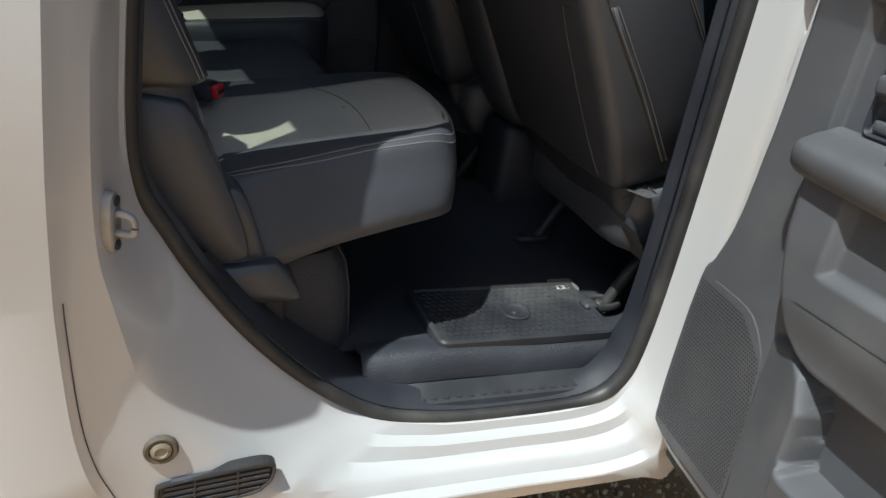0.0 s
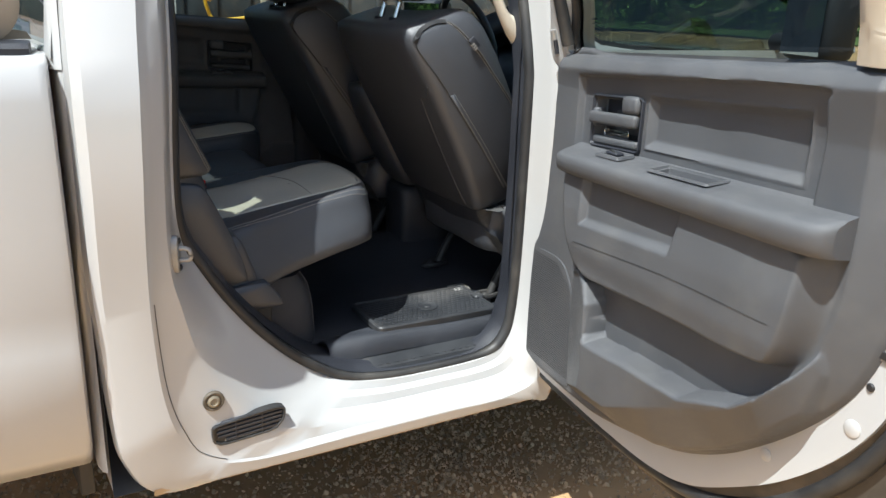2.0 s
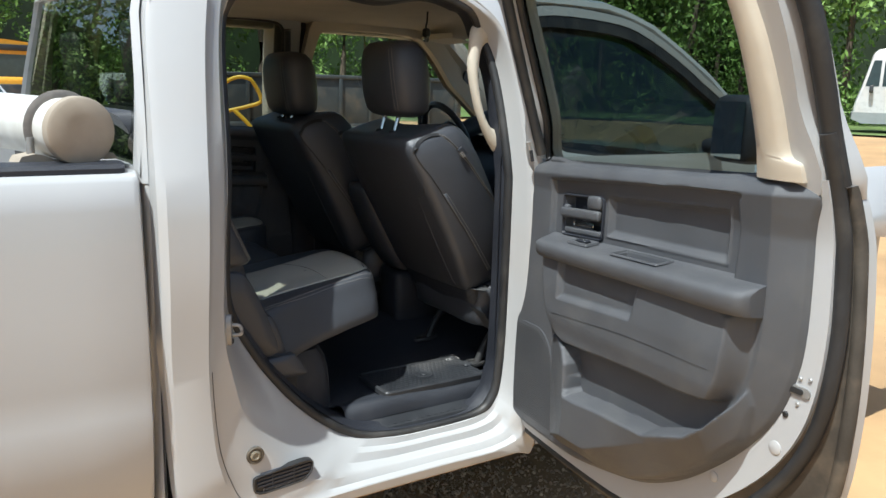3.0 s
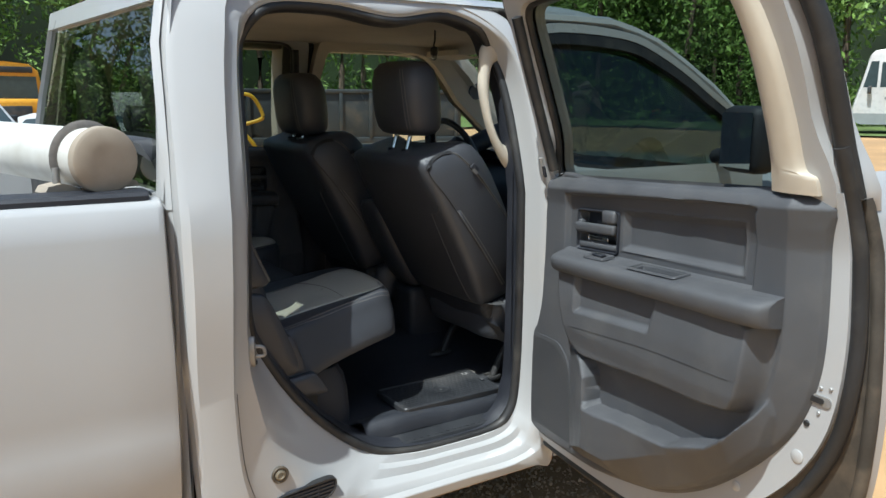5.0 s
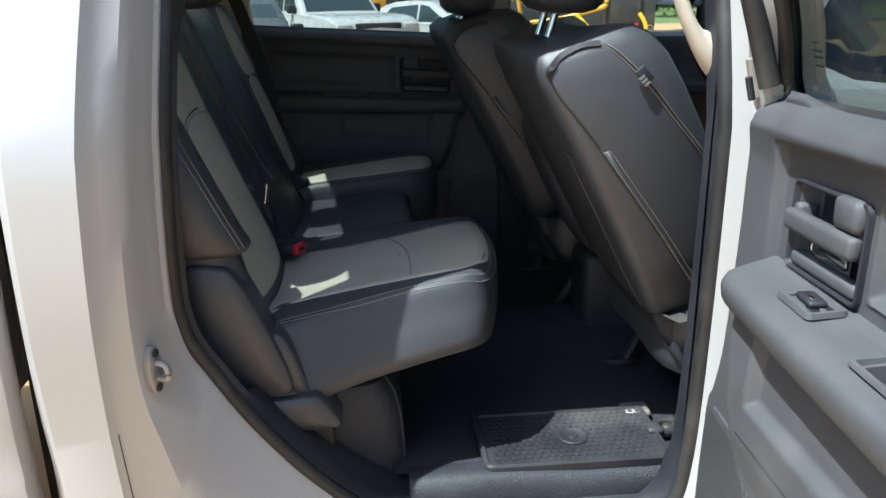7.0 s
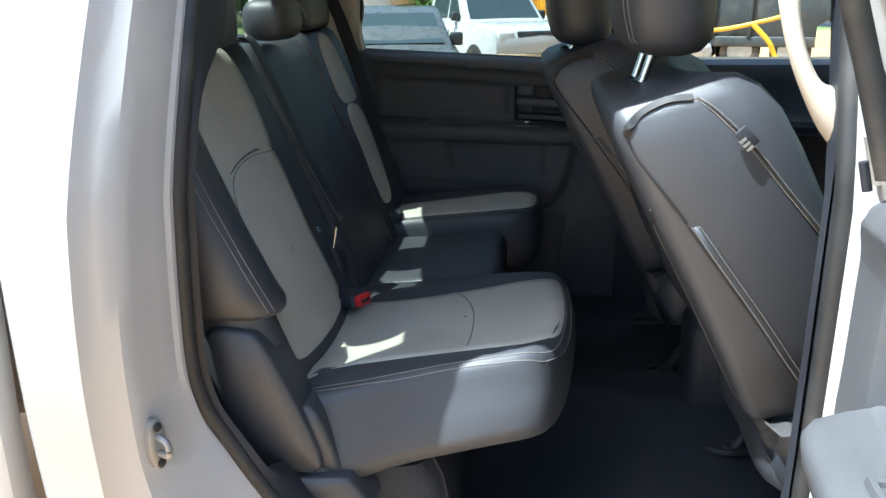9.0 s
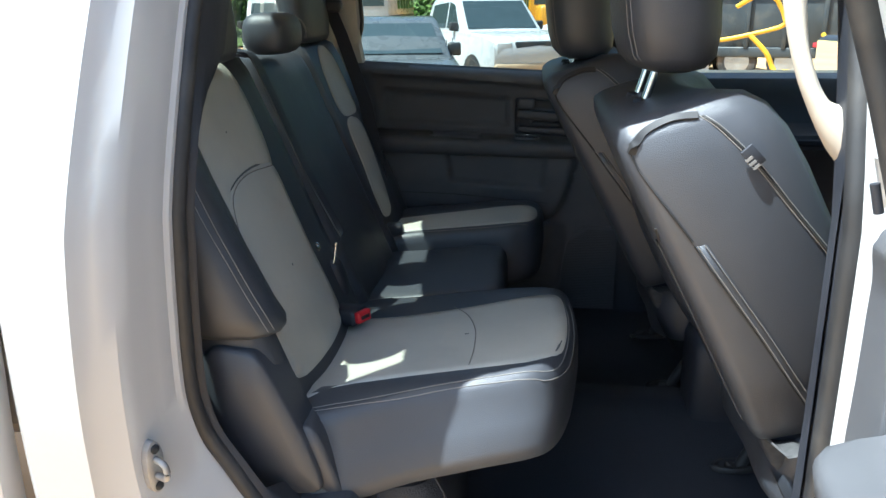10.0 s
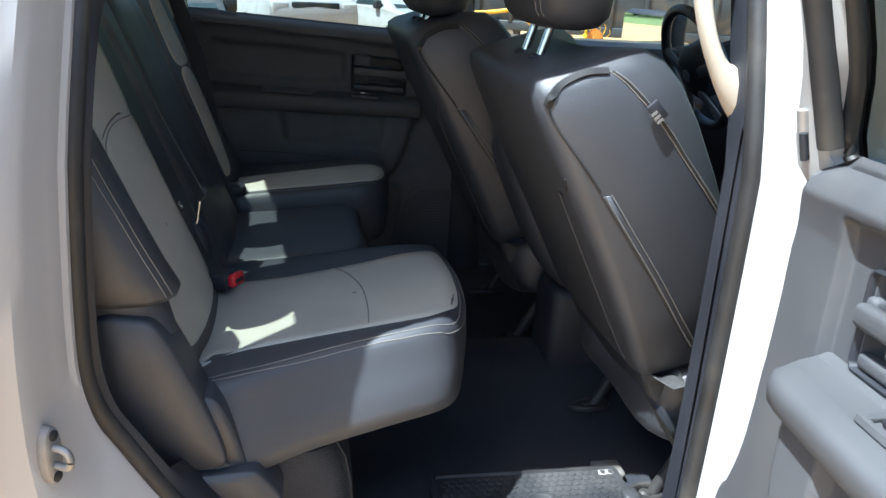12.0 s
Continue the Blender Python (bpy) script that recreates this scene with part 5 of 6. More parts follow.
# wheel
wheel = thing("steering_wheel", "black four-spoke steering wheel with grey spokes", "steering wheel")
wm = Matrix.Translation((.93, 1.36, 1.475)) @ Matrix.Rotation(radians(-24), 4, "Y")
part("rim", *tube_mesh([wm @ Vector((0, .187 * math.cos(a), .187 * math.sin(a))) for a in (2 * math.pi * k / 40 for k in range(40))], .016, 10, True), LEATHER, wheel, "black leather rim")
part("hub", *disc_mesh(wm @ Vector((0, 0, -.01)), wm.to_3x3() @ Vector((-1, 0, 0)), ((.09, -.04), (.085, .01), (.06, .028), (.02, .032)), 24), TRIM_DARK, wheel, "black airbag cover")
part("hub_mark", *disc_mesh(wm @ Vector((-.034, 0, -.01)), wm.to_3x3() @ Vector((-1, 0, 0)), ((.022, 0), (.022, .004), (.015, .005)), 6), LOGO, wheel, "silver mark")
for a, m in ((12, TRIM), (168, TRIM), (238, LOGO), (302, LOGO)):
    c, s_ = math.cos(radians(a)), math.sin(radians(a))
    tube("spoke", [wm @ Vector((-.020, .06 * c, .06 * s_ - .01)), wm @ Vector((-.004, .18 * c, .18 * s_))], .018, m, wheel, "", 8, flat=.5, up=wm.to_3x3() @ Vector((1, 0, 0)))
tube("column", [wm @ Vector((.02, 0, 0)), wm @ Vector((.35, 0, -.02))], .05, TRIM_DARK, wheel, "dark steering column", 12)
# dashboard
dash = thing("dashboard", "dark moulded dashboard below the windscreen", "dashboard")
rings("dash_top", [[Vector((x, y, z + .02 * math.cos((y - 1.4) * 4))) for x, z in ((1.24, .75), (1.20, 1.0), (1.17, 1.25), (1.20, 1.36), (1.27, 1.41), (1.45, 1.42), (1.75, 1.40))] for y in (.26, .5, .75, 1.0, 1.2, 1.4, 1.6, 1.75)], TRIM_DARK, dash, closed=False, caps=False, sharp=50)
rings("gauge_hood", [[Vector((1.16 + .18 * k, 1.40 + .19 * math.cos(a), 1.36 + .13 * math.sin(a))) for a in (math.pi * i / 10 for i in range(11))] for k in (0, .3, 1)], TRIM_DARK, dash, closed=False, caps=False)
box("centre_stack", (1.13, .90, .85), (1.25, 1.14, 1.36), TRIM_DARK, dash, "", .03)
console = thing("centre_console", "dark folded centre seat between the front seats", "console")
block("console_back", .36, 1.0, 1.12, .07, .10, .20, LEATHER, console, tilt=-.5)
box("console_base", (.40, .92, .64), (.95, 1.10, .92), TRIM_DARK, console, "", .03)
# windscreen and pillars
part("windscreen", [(1.80, .22, 1.45), (1.80, 1.94, 1.45), (1.22, 1.80, 2.03), (1.22, .36, 2.03)], [(0, 1, 2, 3)], CLEAR, truck, "clear windscreen", smooth=False)
for y0, y1, y2 in ((1.81, 1.86, 1.99),):
    k = -1
    rings("windscreen_pillar", [[Vector((x + dx, y + dy * k, z + dz)) for dx, dy, dz in ((-.05, 0, -.03), (.0, .05, -.03), (.06, .03, .02), (.05, -.02, .04), (-.02, -.03, .03))] for x, y, z in ((1.13, y0, 2.04), (1.30, (y0 + y1) / 2, 1.91), (1.55, (y1 + y2) / 2, 1.69), (1.85, y2, 1.44))], BEIGE, truck, "windscreen pillar")
turned("pillar_handle_hole", (1.38, 1.82, 1.80), (-.3, -1, -.2), ((.05, 0), (.045, .012), (.03, .008)), TRIM, truck, "oval speaker in the pillar")
for y in (.40, 1.40):
    rings("sun_visor", [[Vector((x, y + .02 + .4 * j / 4, 1.985 - .006 * (i % 2) + z)) for j in range(5)] for i, (x, z) in enumerate(((.98, .02), (.985, .0), (1.15, -.02), (1.16, .0)))], BEIGE, truck, "beige sun visor", closed=False, caps=False)
charm = thing("hanging_charm", "small black charm hanging on a cord", "charm")
tube("cord", curve_through([(.545, .95, 2.045), (.54, .945, 2.0), (.532, .94, 1.985), (.54, .95, 1.975)], 4), .004, RUBBER, charm)
block("charm_body", .54, .95, 1.957, .014, .016, .02, RUBBER, charm)
turned("charm_ring", (.54, .95, 1.932), (0, 1, 0), ((.013, -.004), (.013, .004), (.008, .004)), CHROME, charm)

# near front door, seen through the open door's glass
nd = thing("front_side_door", "white front cab door, shut, dark window", "vehicle door")
rings("door_skin", [[Vector((x, .035 + .035 * (z < .55) + lean(z), z)) for x in (.525, .56, 1.0, 1.5, 1.62)] for z in (.43, .50, .9, 1.3, 1.47, 1.505)], WHITE, nd, closed=False, caps=False)
NW = [(.607, 1.53), (1.62, 1.50), (1.36, 1.75), (1.10, 1.90), (.92, 1.945), (.60, 1.952), (.567, 1.90), (.588, 1.7)]
NWO = [(.525, 1.50), (1.735, 1.487), (1.405, 1.79), (1.13, 1.965), (.92, 2.02), (.59, 2.025), (.548, 1.94), (.535, 1.7)]
NWM = [(.598, 1.518), (1.69, 1.492), (1.39, 1.775), (1.12, 1.94), (.92, 1.99), (.585, 1.99), (.552, 1.91), (.577, 1.7)]
nwl, nwo, nwm = smooth2(NW, 4), smooth2(NWO, 4), smooth2(NWM, 4)
# white rail that runs from the roof's edge down the windscreen
rail = []
for (x, z), (nx, nz) in zip([(.50, 2.028), (.75, 2.030), (.92, 2.028), (1.04, 2.003), (1.14, 1.968), (1.27, 1.89), (1.41, 1.795), (1.58, 1.645), (1.75, 1.49)], [(0, 1), (0, 1), (.15, .98), (.3, .95), (.42, .9), (.55, .83), (.62, .78), (.67, .74), (.67, .74)]):
    rail.append([Vector((x + nx * n, y + lean(min(z, 2.02)), z + nz * n)) for n, y in ((-.004, .10), (.004, .052), (.010, .046), (.030, .056), (.042, .085), (.040, .16))])
rings("windscreen_rail", rail, WHITE, truck, "white roof rail and windscreen pillar", closed=False, caps=False)
rings("window_frame", [[Vector((x, y + lean(z), z)) for x, z in o] for o, y in ((nwm, .07), (nwm, .052), (nwo, .042), (nwo, .10))], WHITE, nd, caps=False)
rings("window_edge", [[Vector((x, y + lean(z), z)) for x, z in o] for o, y in ((nwl, .10), (nwl, .06), (nwm, .055), (nwm, .09))], RUBBER, nd, "black window edging", caps=False)
part("front_window", [(x, .085 + lean(z), z) for x, z in nwl], [tuple(range(len(nwl)))], DARK_TINT, nd, "dark front window with mirrored trees", smooth=False)
rings("inner_panel", [[Vector((x, .21 + lean(z) * .3, z)) for x in (.52, 1.62)] for z in (.5, 1.0, 1.48)], TRIM, nd, closed=False, caps=False)
box("door_handle", (.60, .015, 1.30), (.78, .05, 1.335), WHITE, nd, "white door handle", .01)
nm = thing("near_side_mirror", "black folding side mirror on the front door", "mirror")
mm = Matrix.Translation((1.20, -.13, 1.61)) @ Matrix.Rotation(radians(-14), 4, "Z")
box("mirror_shell", (0, -.105, -.125), (.12, .105, .125), TRIM_DARK, nm, "black mirror shell", .035, mm)
part("mirror_glass", [mm @ Vector(p) for p in ((-.004, -.085, -.105), (-.004, .085, -.105), (-.004, .085, .10), (-.004, -.085, .10))], [(0, 1, 2, 3)], MIRROR, nm, "mirror glass", smooth=False)
tube("mirror_arm", [(1.36, .08, 1.53), (1.30, -.03, 1.535), (1.25, -.08, 1.56)], .032, TRIM_DARK, nm)
# hood, wing, wheel
rings("hood", [[Vector((x, y, z - .10 * abs((y - 1.0) / .9) ** 6)) for y in (.10, .2, .45, 1.0, 1.55, 1.8, 1.9)] for x, z in ((1.78, 1.45), (2.1, 1.45), (2.6, 1.42), (2.95, 1.36), (3.05, 1.25))], WHITE, truck, "white hood", closed=False, caps=False)
wing = []
for x, z0, dy in ((1.63, .46, .0), (1.70, .48, .0), (1.76, .78, -.02), (1.90, 1.0, -.045), (2.2, 1.09, -.055), (2.48, 1.09, -.05), (2.70, 1.06, -.03), (2.88, .98, -.01), (3.02, .90, .04)):
    wing.append([Vector((x, .05 + dy, z0)), Vector((x, .04 + dy, z0 + .06)), Vector((x, .04 + dy * .6, (z0 + 1.30) / 2)), Vector((x, .05 + dy * .3, 1.22)), Vector((x, .09, 1.34)), Vector((x, .16, 1.40))])
rings("front_wing", wing, WHITE, truck, "white front wing", closed=False, caps=False)
rings("far_front_wing", [[Vector((p.x, 1.98 - p.y, p.z)) for p in row] for row in wing], WHITE, truck, closed=False, caps=False)
box("front_panel", (2.90, .20, .62), (3.02, 1.78, 1.26), WHITE, truck, "", .04)
RIM = material("wheel_metal", (0.45, 0.45, 0.45), 0.4, metal=0.9)
TYRE = material("tyre_rubber", (0.03, 0.03, 0.03), 0.85, vary=0.2, dirt=DUST, dirt_amount=0.4)


def wheel_at(parent, x, y, z, r, wid, way=1):
    w = link("wheel", mesh_of("wheel", *disc_mesh((x, y, z), (0, way, 0), ((r * .6, 0), (r * .93, 0), (r, wid * .15), (r, wid * .85), (r * .93, wid), (r * .6, wid)), 28)), TYRE, parent, "black tyre on a steel rim", 35)
    part("rim", *disc_mesh((x, y, z), (0, way, 0), ((r * .62, -.002), (r * .58, -.004), (r * .5, .06), (r * .25, .05), (r * .2, .0), (r * .05, -.005)), 20), RIM, w, "steel rim")


wheel_at(truck, 2.2, .06, .36, .42, .28)
wheel_at(truck, 2.2, 1.92, .36, .42, .28, -1)
wheel_at(truck, -1.85, .08, .36, .42, .28)
# grab handle on the near door post
GO = [(.352, 1.94), (.335, 1.86), (.328, 1.79), (.345, 1.69), (.375, 1.60), (.43, 1.505), (.50, 1.47), (.53, 1.60), (.52, 1.80), (.48, 1.95), (.42, 1.97)]
GI = [(.388, 1.87), (.372, 1.82), (.366, 1.76), (.374, 1.68), (.396, 1.618), (.420, 1.592), (.442, 1.600), (.450, 1.66), (.450, 1.76), (.44, 1.84), (.42, 1.885)]
go_, gi_ = smooth2(GO, 4), smooth2(GI, 4)
mid = lambda k: [(a[0] + (b[0] - a[0]) * k, a[1] + (b[1] - a[1]) * k) for a, b in zip(go_, gi_)]
rings("grab_handle", [[Vector((x, y + lean(z) * .35, z)) for x, z in o] for o, y in ((mid(0), .276), (mid(.05), .262), (mid(.3), .252), (mid(.7), .252), (mid(.95), .262), (mid(1), .276), (mid(.9), .284), (mid(.1), .284), (mid(0), .276))], BEIGE, truck, "beige moulded grab handle on the door post", caps=False, sharp=70)
rings("door_post_trim", [[Vector((x, y + lean(z) * .6, z)) for x, y in ((.425, .215), (.435, .24), (.47, .25), (.54, .25))] for z in (.65, 1.0, 1.5)], TRIM_DARK, truck, "dark door post trim", closed=False, caps=False)

# ---- bed of the truck and the pipe across it ----
bed_prof = [(.235, 1.40), (.225, 1.478), (.20, 1.490), (.12, 1.492), (.085, 1.488), (.062, 1.470), (.050, 1.40), (.042, 1.28), (.030, 1.1), (.028, .95), (.034, .86), (.030, .845), (.050, .70), (.075, .58), (.12, .52), (.20, .50)]
bed = []
for x, k in ((-.842, .05), (-.838, .02), (-.845, .004), (-.86, 0), (-1.0, 0), (-1.3, 0), (-1.9, 0), (-3.0, 0)):
    bed.append([Vector((x + .004 * (1.49 - z), y + k, z)) for y, z in bed_prof])
rings("bed_side", bed, WHITE, truck, "white bed side", closed=False, caps=False, sharp=50)
rail = []
for x, k in ((-.862, .5), (-.868, .9), (-.885, 1), (-1.5, 1), (-3.0, 1)):
    rail.append([Vector((x, .155 + (y - .155) * k, z)) for y, z in ((.095, 1.488), (.095, 1.502), (.105, 1.512), (.20, 1.514), (.228, 1.506), (.23, 1.47))])
rings("bed_rail_cap", rail, TRIM_DARK, truck, "black plastic bed rail cap", closed=False, caps=False)
rings("bed_inside", [[Vector((x, .235, 1.47)), Vector((x, .25, 1.0)), Vector((x, .30, .95)), Vector((x, 1.70, .95)), Vector((x, 1.75, 1.0)), Vector((x, 1.77, 1.47)), Vector((x, 1.95, 1.49)), Vector((x, 1.96, .6))] for x in (-.86, -1.5, -3.0)], WHITE, truck, "scratched white bed", closed=False, caps=False, sharp=40)
rings("bed_front", [[Vector((x, y, z)) for y in (.2, 1.0, 1.8)] for x, z in ((-.845, .6), (-.845, 1.49), (-.90, 1.495), (-.90, .95))], WHITE, truck, closed=False, caps=False, sharp=40)
pipe = thing("pipe_carrier", "pale plastic pipe with a beige cap, clamped on the bed", "pipe carrier")
PA, PW = Vector((-.955, .17, 1.592)), Vector((-.30, .953, .01)).normalized()
part("pipe_body", *disc_mesh(PA, PW, ((.078, .02), (.080, .03), (.080, 1.9)), 32), PIPE, pipe)
part("end_cap", *disc_mesh(PA, PW, ((.04, -.012), (.080, -.010), (.087, -.004), (.088, .004), (.088, .022), (.082, .026)), 36), PIPE_CAP, pipe, "beige end cap with a scuffed rim")
side = PW.cross(Vector((0, 0, 1))).normalized()
for d in (.10,):
    c = PA + PW * d
    tube("clamp_strap", [c + side * (.087 * math.cos(a)) + Vector((0, 0, .087 * math.sin(a))) for a in (math.pi * k / 14 - .35 for k in range(18))], .014, STRAP, pipe, "grey pipe strap", 6, flat=.25, up=PW)
    for k in (-1, 1):
        tube("clamp_leg", [c + side * .086 * k + Vector((0, 0, -.02)), c + side * .086 * k + Vector((0, 0, -.075))], .010, STEEL, pipe, "rusty clamp leg")
    part("saddle", *lofted([[c + side * x + PW * y + Vector((0, 0, z)) for x, z in ((-.13, -.082), (-.12, -.066), (-.085, -.060), (-.06, -.066), (-.03, -.082), (.03, -.082), (.06, -.066), (.085, -.060), (.12, -.066), (.13, -.082))] for y in (-.03, .03)]), PIPE_CAP, pipe, "pale plastic saddle", smooth=False)

# ---- ground ----
def ground_material():
    m = material("dirt_lot", (0.43, 0.265, 0.125), 0.95, vary=0.25, scale=.6, bump=1.0, bump_scale=45, dirt=(0.33, 0.215, 0.115), dirt_scale=.35, dirt_amount=0.9)
    return m


DIRT = ground_material()
bm = bmesh.new()
def rise(x, y):
    """The lot climbs a little towards the motorhome's verge."""
    k = min(1, max(0, (x - 12) / 14)) * min(1, max(0, (200 - math.hypot(x, y)) / 100))
    return .58 * k * k * (3 - 2 * k)


ring_r = [0, 1, 2, 3, 4.5, 7, 10, 15, 20, 25, 30, 36, 45, 90, 200, 600]
vs = []
for r in ring_r:
    row = []
    for k in range(64):
        a = 2 * math.pi * k / 64
        x, y = r * math.cos(a), r * math.sin(a)
        row.append(Vector((x, y, GROUND + (.012 * noise.noise((x, y, 0)) if r < 30 else .15 * noise.noise((x * .05, y * .05, 3)) * (r < 100)) + rise(x, y))))
    vs.append(row)
v, f = lofted(vs, True, False)
gob = part("ground", v, f, DIRT, None, "packed orange dirt lot with loose gravel")
gob["kind"] = "structure"
STONE = material("gravel_stone", (0.46, 0.315, 0.18), 0.9, vary=0.25, scale=20, bump=0.6, bump_scale=120)
tr = STONE.node_tree
rnd = tr.nodes.new("ShaderNodeNewGeometry")
hs = tr.nodes.new("ShaderNodeHueSaturation")
mr = tr.nodes.new("ShaderNodeMapRange")
mr.inputs[3].default_value, mr.inputs[4].default_value = .6, 1.2
tr.links.new(rnd.outputs["Random Per Island"], mr.inputs[0])
tr.links.new(mr.outputs[0], hs.inputs["Value"])
old = tr.nodes["Principled BSDF"].inputs["Base Color"].links[0].from_socket
tr.links.new(old, hs.inputs["Color"])
tr.links.new(hs.outputs[0], tr.nodes["Principled BSDF"].inputs["Base Color"])
rng = random.Random(5)
BASES = []
for k in range(6):
    b = bmesh.new()
    bmesh.ops.create_icosphere(b, subdivisions=1, radius=1)
    for q in b.verts:
        q.co *= rng.uniform(.78, 1.14)
    b.verts.index_update()
    BASES.append(([q.co.copy() for q in b.verts], [tuple(w.index for w in g.verts) for g in b.faces]))
    b.free()
sv, sf = [], []
count = 0
while count < 22000:
    x, y = rng.uniform(-1.2, 2.2), rng.uniform(-.5, 1.6)
    dens = .35 + .9 * noise.noise((x * 1.3, y * 1.3, 4)) + (.35 if y > .15 else -.15)
    if rng.random() > dens:
        continue
    r = rng.choice((.003, .004, .004, .005, .006, .009)) * rng.uniform(.8, 1.3)
    m = Matrix.Translation((x, y, GROUND + r * .35 + .012 * noise.noise((x, y, 0)))) @ Euler((rng.uniform(0, 6), rng.uniform(0, 6), rng.uniform(0, 6))).to_matrix().to_4x4() @ Matrix.Diagonal((r * 1.3, r, r * .7, 1))
    pv, pf = rng.choice(BASES)
    o = len(sv)
    sv += [m @ q for q in pv]
    sf += [tuple(i + o for i in g) for g in pf]
    count += 1
me = bpy.data.meshes.new("gravel")
me.from_pydata([tuple(q) for q in sv], [], sf)
gravel = link("gravel", me, STONE, None, "small brown gravel stones lying on the dirt")
tagged(gravel, category="gravel", kind="stuff")

# ---- woods ----
LEAF = material("leaves", (0.14, 0.22, 0.05), 0.6, vary=0.35, scale=.25, spec=.3)
tl = LEAF.node_tree
g2, h2, m2 = tl.nodes.new("ShaderNodeNewGeometry"), tl.nodes.new("ShaderNodeHueSaturation"), tl.nodes.new("ShaderNodeMapRange")
m2.inputs[3].default_value, m2.inputs[4].default_value = .5, 1.7
tl.links.new(g2.outputs["Random Per Island"], m2.inputs[0])
tl.links.new(m2.outputs[0], h2.inputs["Value"])
bs = tl.nodes["Principled BSDF"]
tl.links.new(bs.inputs["Base Color"].links[0].from_socket, h2.inputs["Color"])
tl.links.new(h2.outputs[0], bs.inputs["Base Color"])
bs.inputs["Transmission Weight"].default_value = 0.0
BARK = material("bark", (0.14, 0.10, 0.075), 0.9, vary=0.3, scale=2, bump=1.0, bump_scale=15)


def leaf_cloud(centre, rx, rz, n, size, out, rg):
    """n leaf sprays on and in a lumpy crown."""
    lumps = [(Vector((rg.gauss(0, .5), rg.gauss(0, .5), rg.uniform(-.7, .8))), rg.uniform(.35, .6)) for _ in range(9)]
    for _ in range(n):
        c, r = rg.choice(lumps)
        d = Vector((rg.gauss(0, 1), rg.gauss(0, 1), rg.gauss(0, 1))).normalized()
        p = c + d * r * rg.uniform(.75, 1.05)
        p = Vector((centre[0] + p.x * rx, centre[1] + p.y * rx, centre[2] + p.z * rz))
        nrm = (d + Vector((rg.gauss(0, .5), rg.gauss(0, .5), rg.gauss(.3, .5)))).normalized()
        a = nrm.orthogonal().normalized()
        b = nrm.cross(a)
        t = rg.uniform(0, 6.28)
        a, b = a * math.cos(t) + b * math.sin(t), b * math.cos(t) - a * math.sin(t)
        s = size * rg.uniform(.6, 1.4)
        k = len(out[0])
        out[0].extend([p - a * s, p - b * s * .35 + nrm * .1 * s, p + a * s, p + b * s * .35 - nrm * .1 * s])
        out[1].append((k, k + 1, k + 2, k + 3))


rg = random.Random(11)
cloud, trunks = ([], []), []
def wood_row(x0, y0, x1, y1, n, deep, height):
    for i in range(n):
        k = (i + rg.random()) / n
        d = rg.uniform(0, deep)
        wx, wy = x0 + (x1 - x0) * k, y0 + (y1 - y0) * k
        ln = math.hypot(wx, wy)
        wx, wy = wx * (1 + d / ln), wy * (1 + d / ln)
        h = height * rg.uniform(.75, 1.25)
        trunks.append(tube_mesh(curve_through([(wx, wy, GROUND), (wx + rg.uniform(-.3, .3), wy, h * .35), (wx + rg.uniform(-.5, .5), wy, h * .8)], 3), [.22 * (1 - .09 * j) for j in range(7)], 7))
        leaf_cloud((wx, wy, h * .60), rg.uniform(2.2, 3.6), h * .36, 2300, .20, cloud, rg)
        leaf_cloud((wx + rg.uniform(-2, 2), wy + rg.uniform(-1, 1), 1.6), 2.4, 1.9, 900, .18, cloud, rg)


wood_row(-38, 46, 62, 40, 48, 12, 15)
wood_row(30, 40, 48, -12, 30, 9, 14)
wood_row(-40, 48, -46, -20, 14, 10, 14)
me = bpy.data.meshes.new("leaves")
me.from_pydata([tuple(q) for q in cloud[0]], [], cloud[1])
wood = thing("woods", "dense green summer woods round the lot", "woods", kind="stuff")
link("foliage", me, LEAF, wood)
part("trunks", *joined(trunks), BARK, wood)
GRASS = material("grass", (0.11, 0.16, 0.04), 0.8, vary=0.4, scale=1, bump=1.0, bump_scale=20)
gv = []
for k in range(60):
    a = 2 * math.pi * k / 60
    gv.append([Vector((r * math.cos(a), r * math.sin(a), GROUND + rise(r * math.cos(a), r * math.sin(a)) + .05 + .25 * noise.noise((a * 6, r, 0)) ** 2)) for r in (37 - 8.5 * math.exp(-((a - .45) / .25) ** 2), 40, 46, 60, 110)])
grass = rings("grass_verge", gv + [gv[0]], GRASS, None, "rough green verge before the woods", closed=False, caps=False)
tagged(grass, category="grass", kind="structure")
# added near-black sheet behind the trunks, its colour painted as the woods' shade
WOODS_SHADE = material("woods_shade", (0.018, 0.03, 0.010), 1.0, vary=0.6, scale=.3)
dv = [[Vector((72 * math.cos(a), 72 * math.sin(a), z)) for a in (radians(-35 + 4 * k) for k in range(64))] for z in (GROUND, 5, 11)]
backdrop = rings("backdrop", dv, WOODS_SHADE, None, "dark depth of the woods", closed=False, caps=False)
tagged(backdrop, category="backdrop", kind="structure")

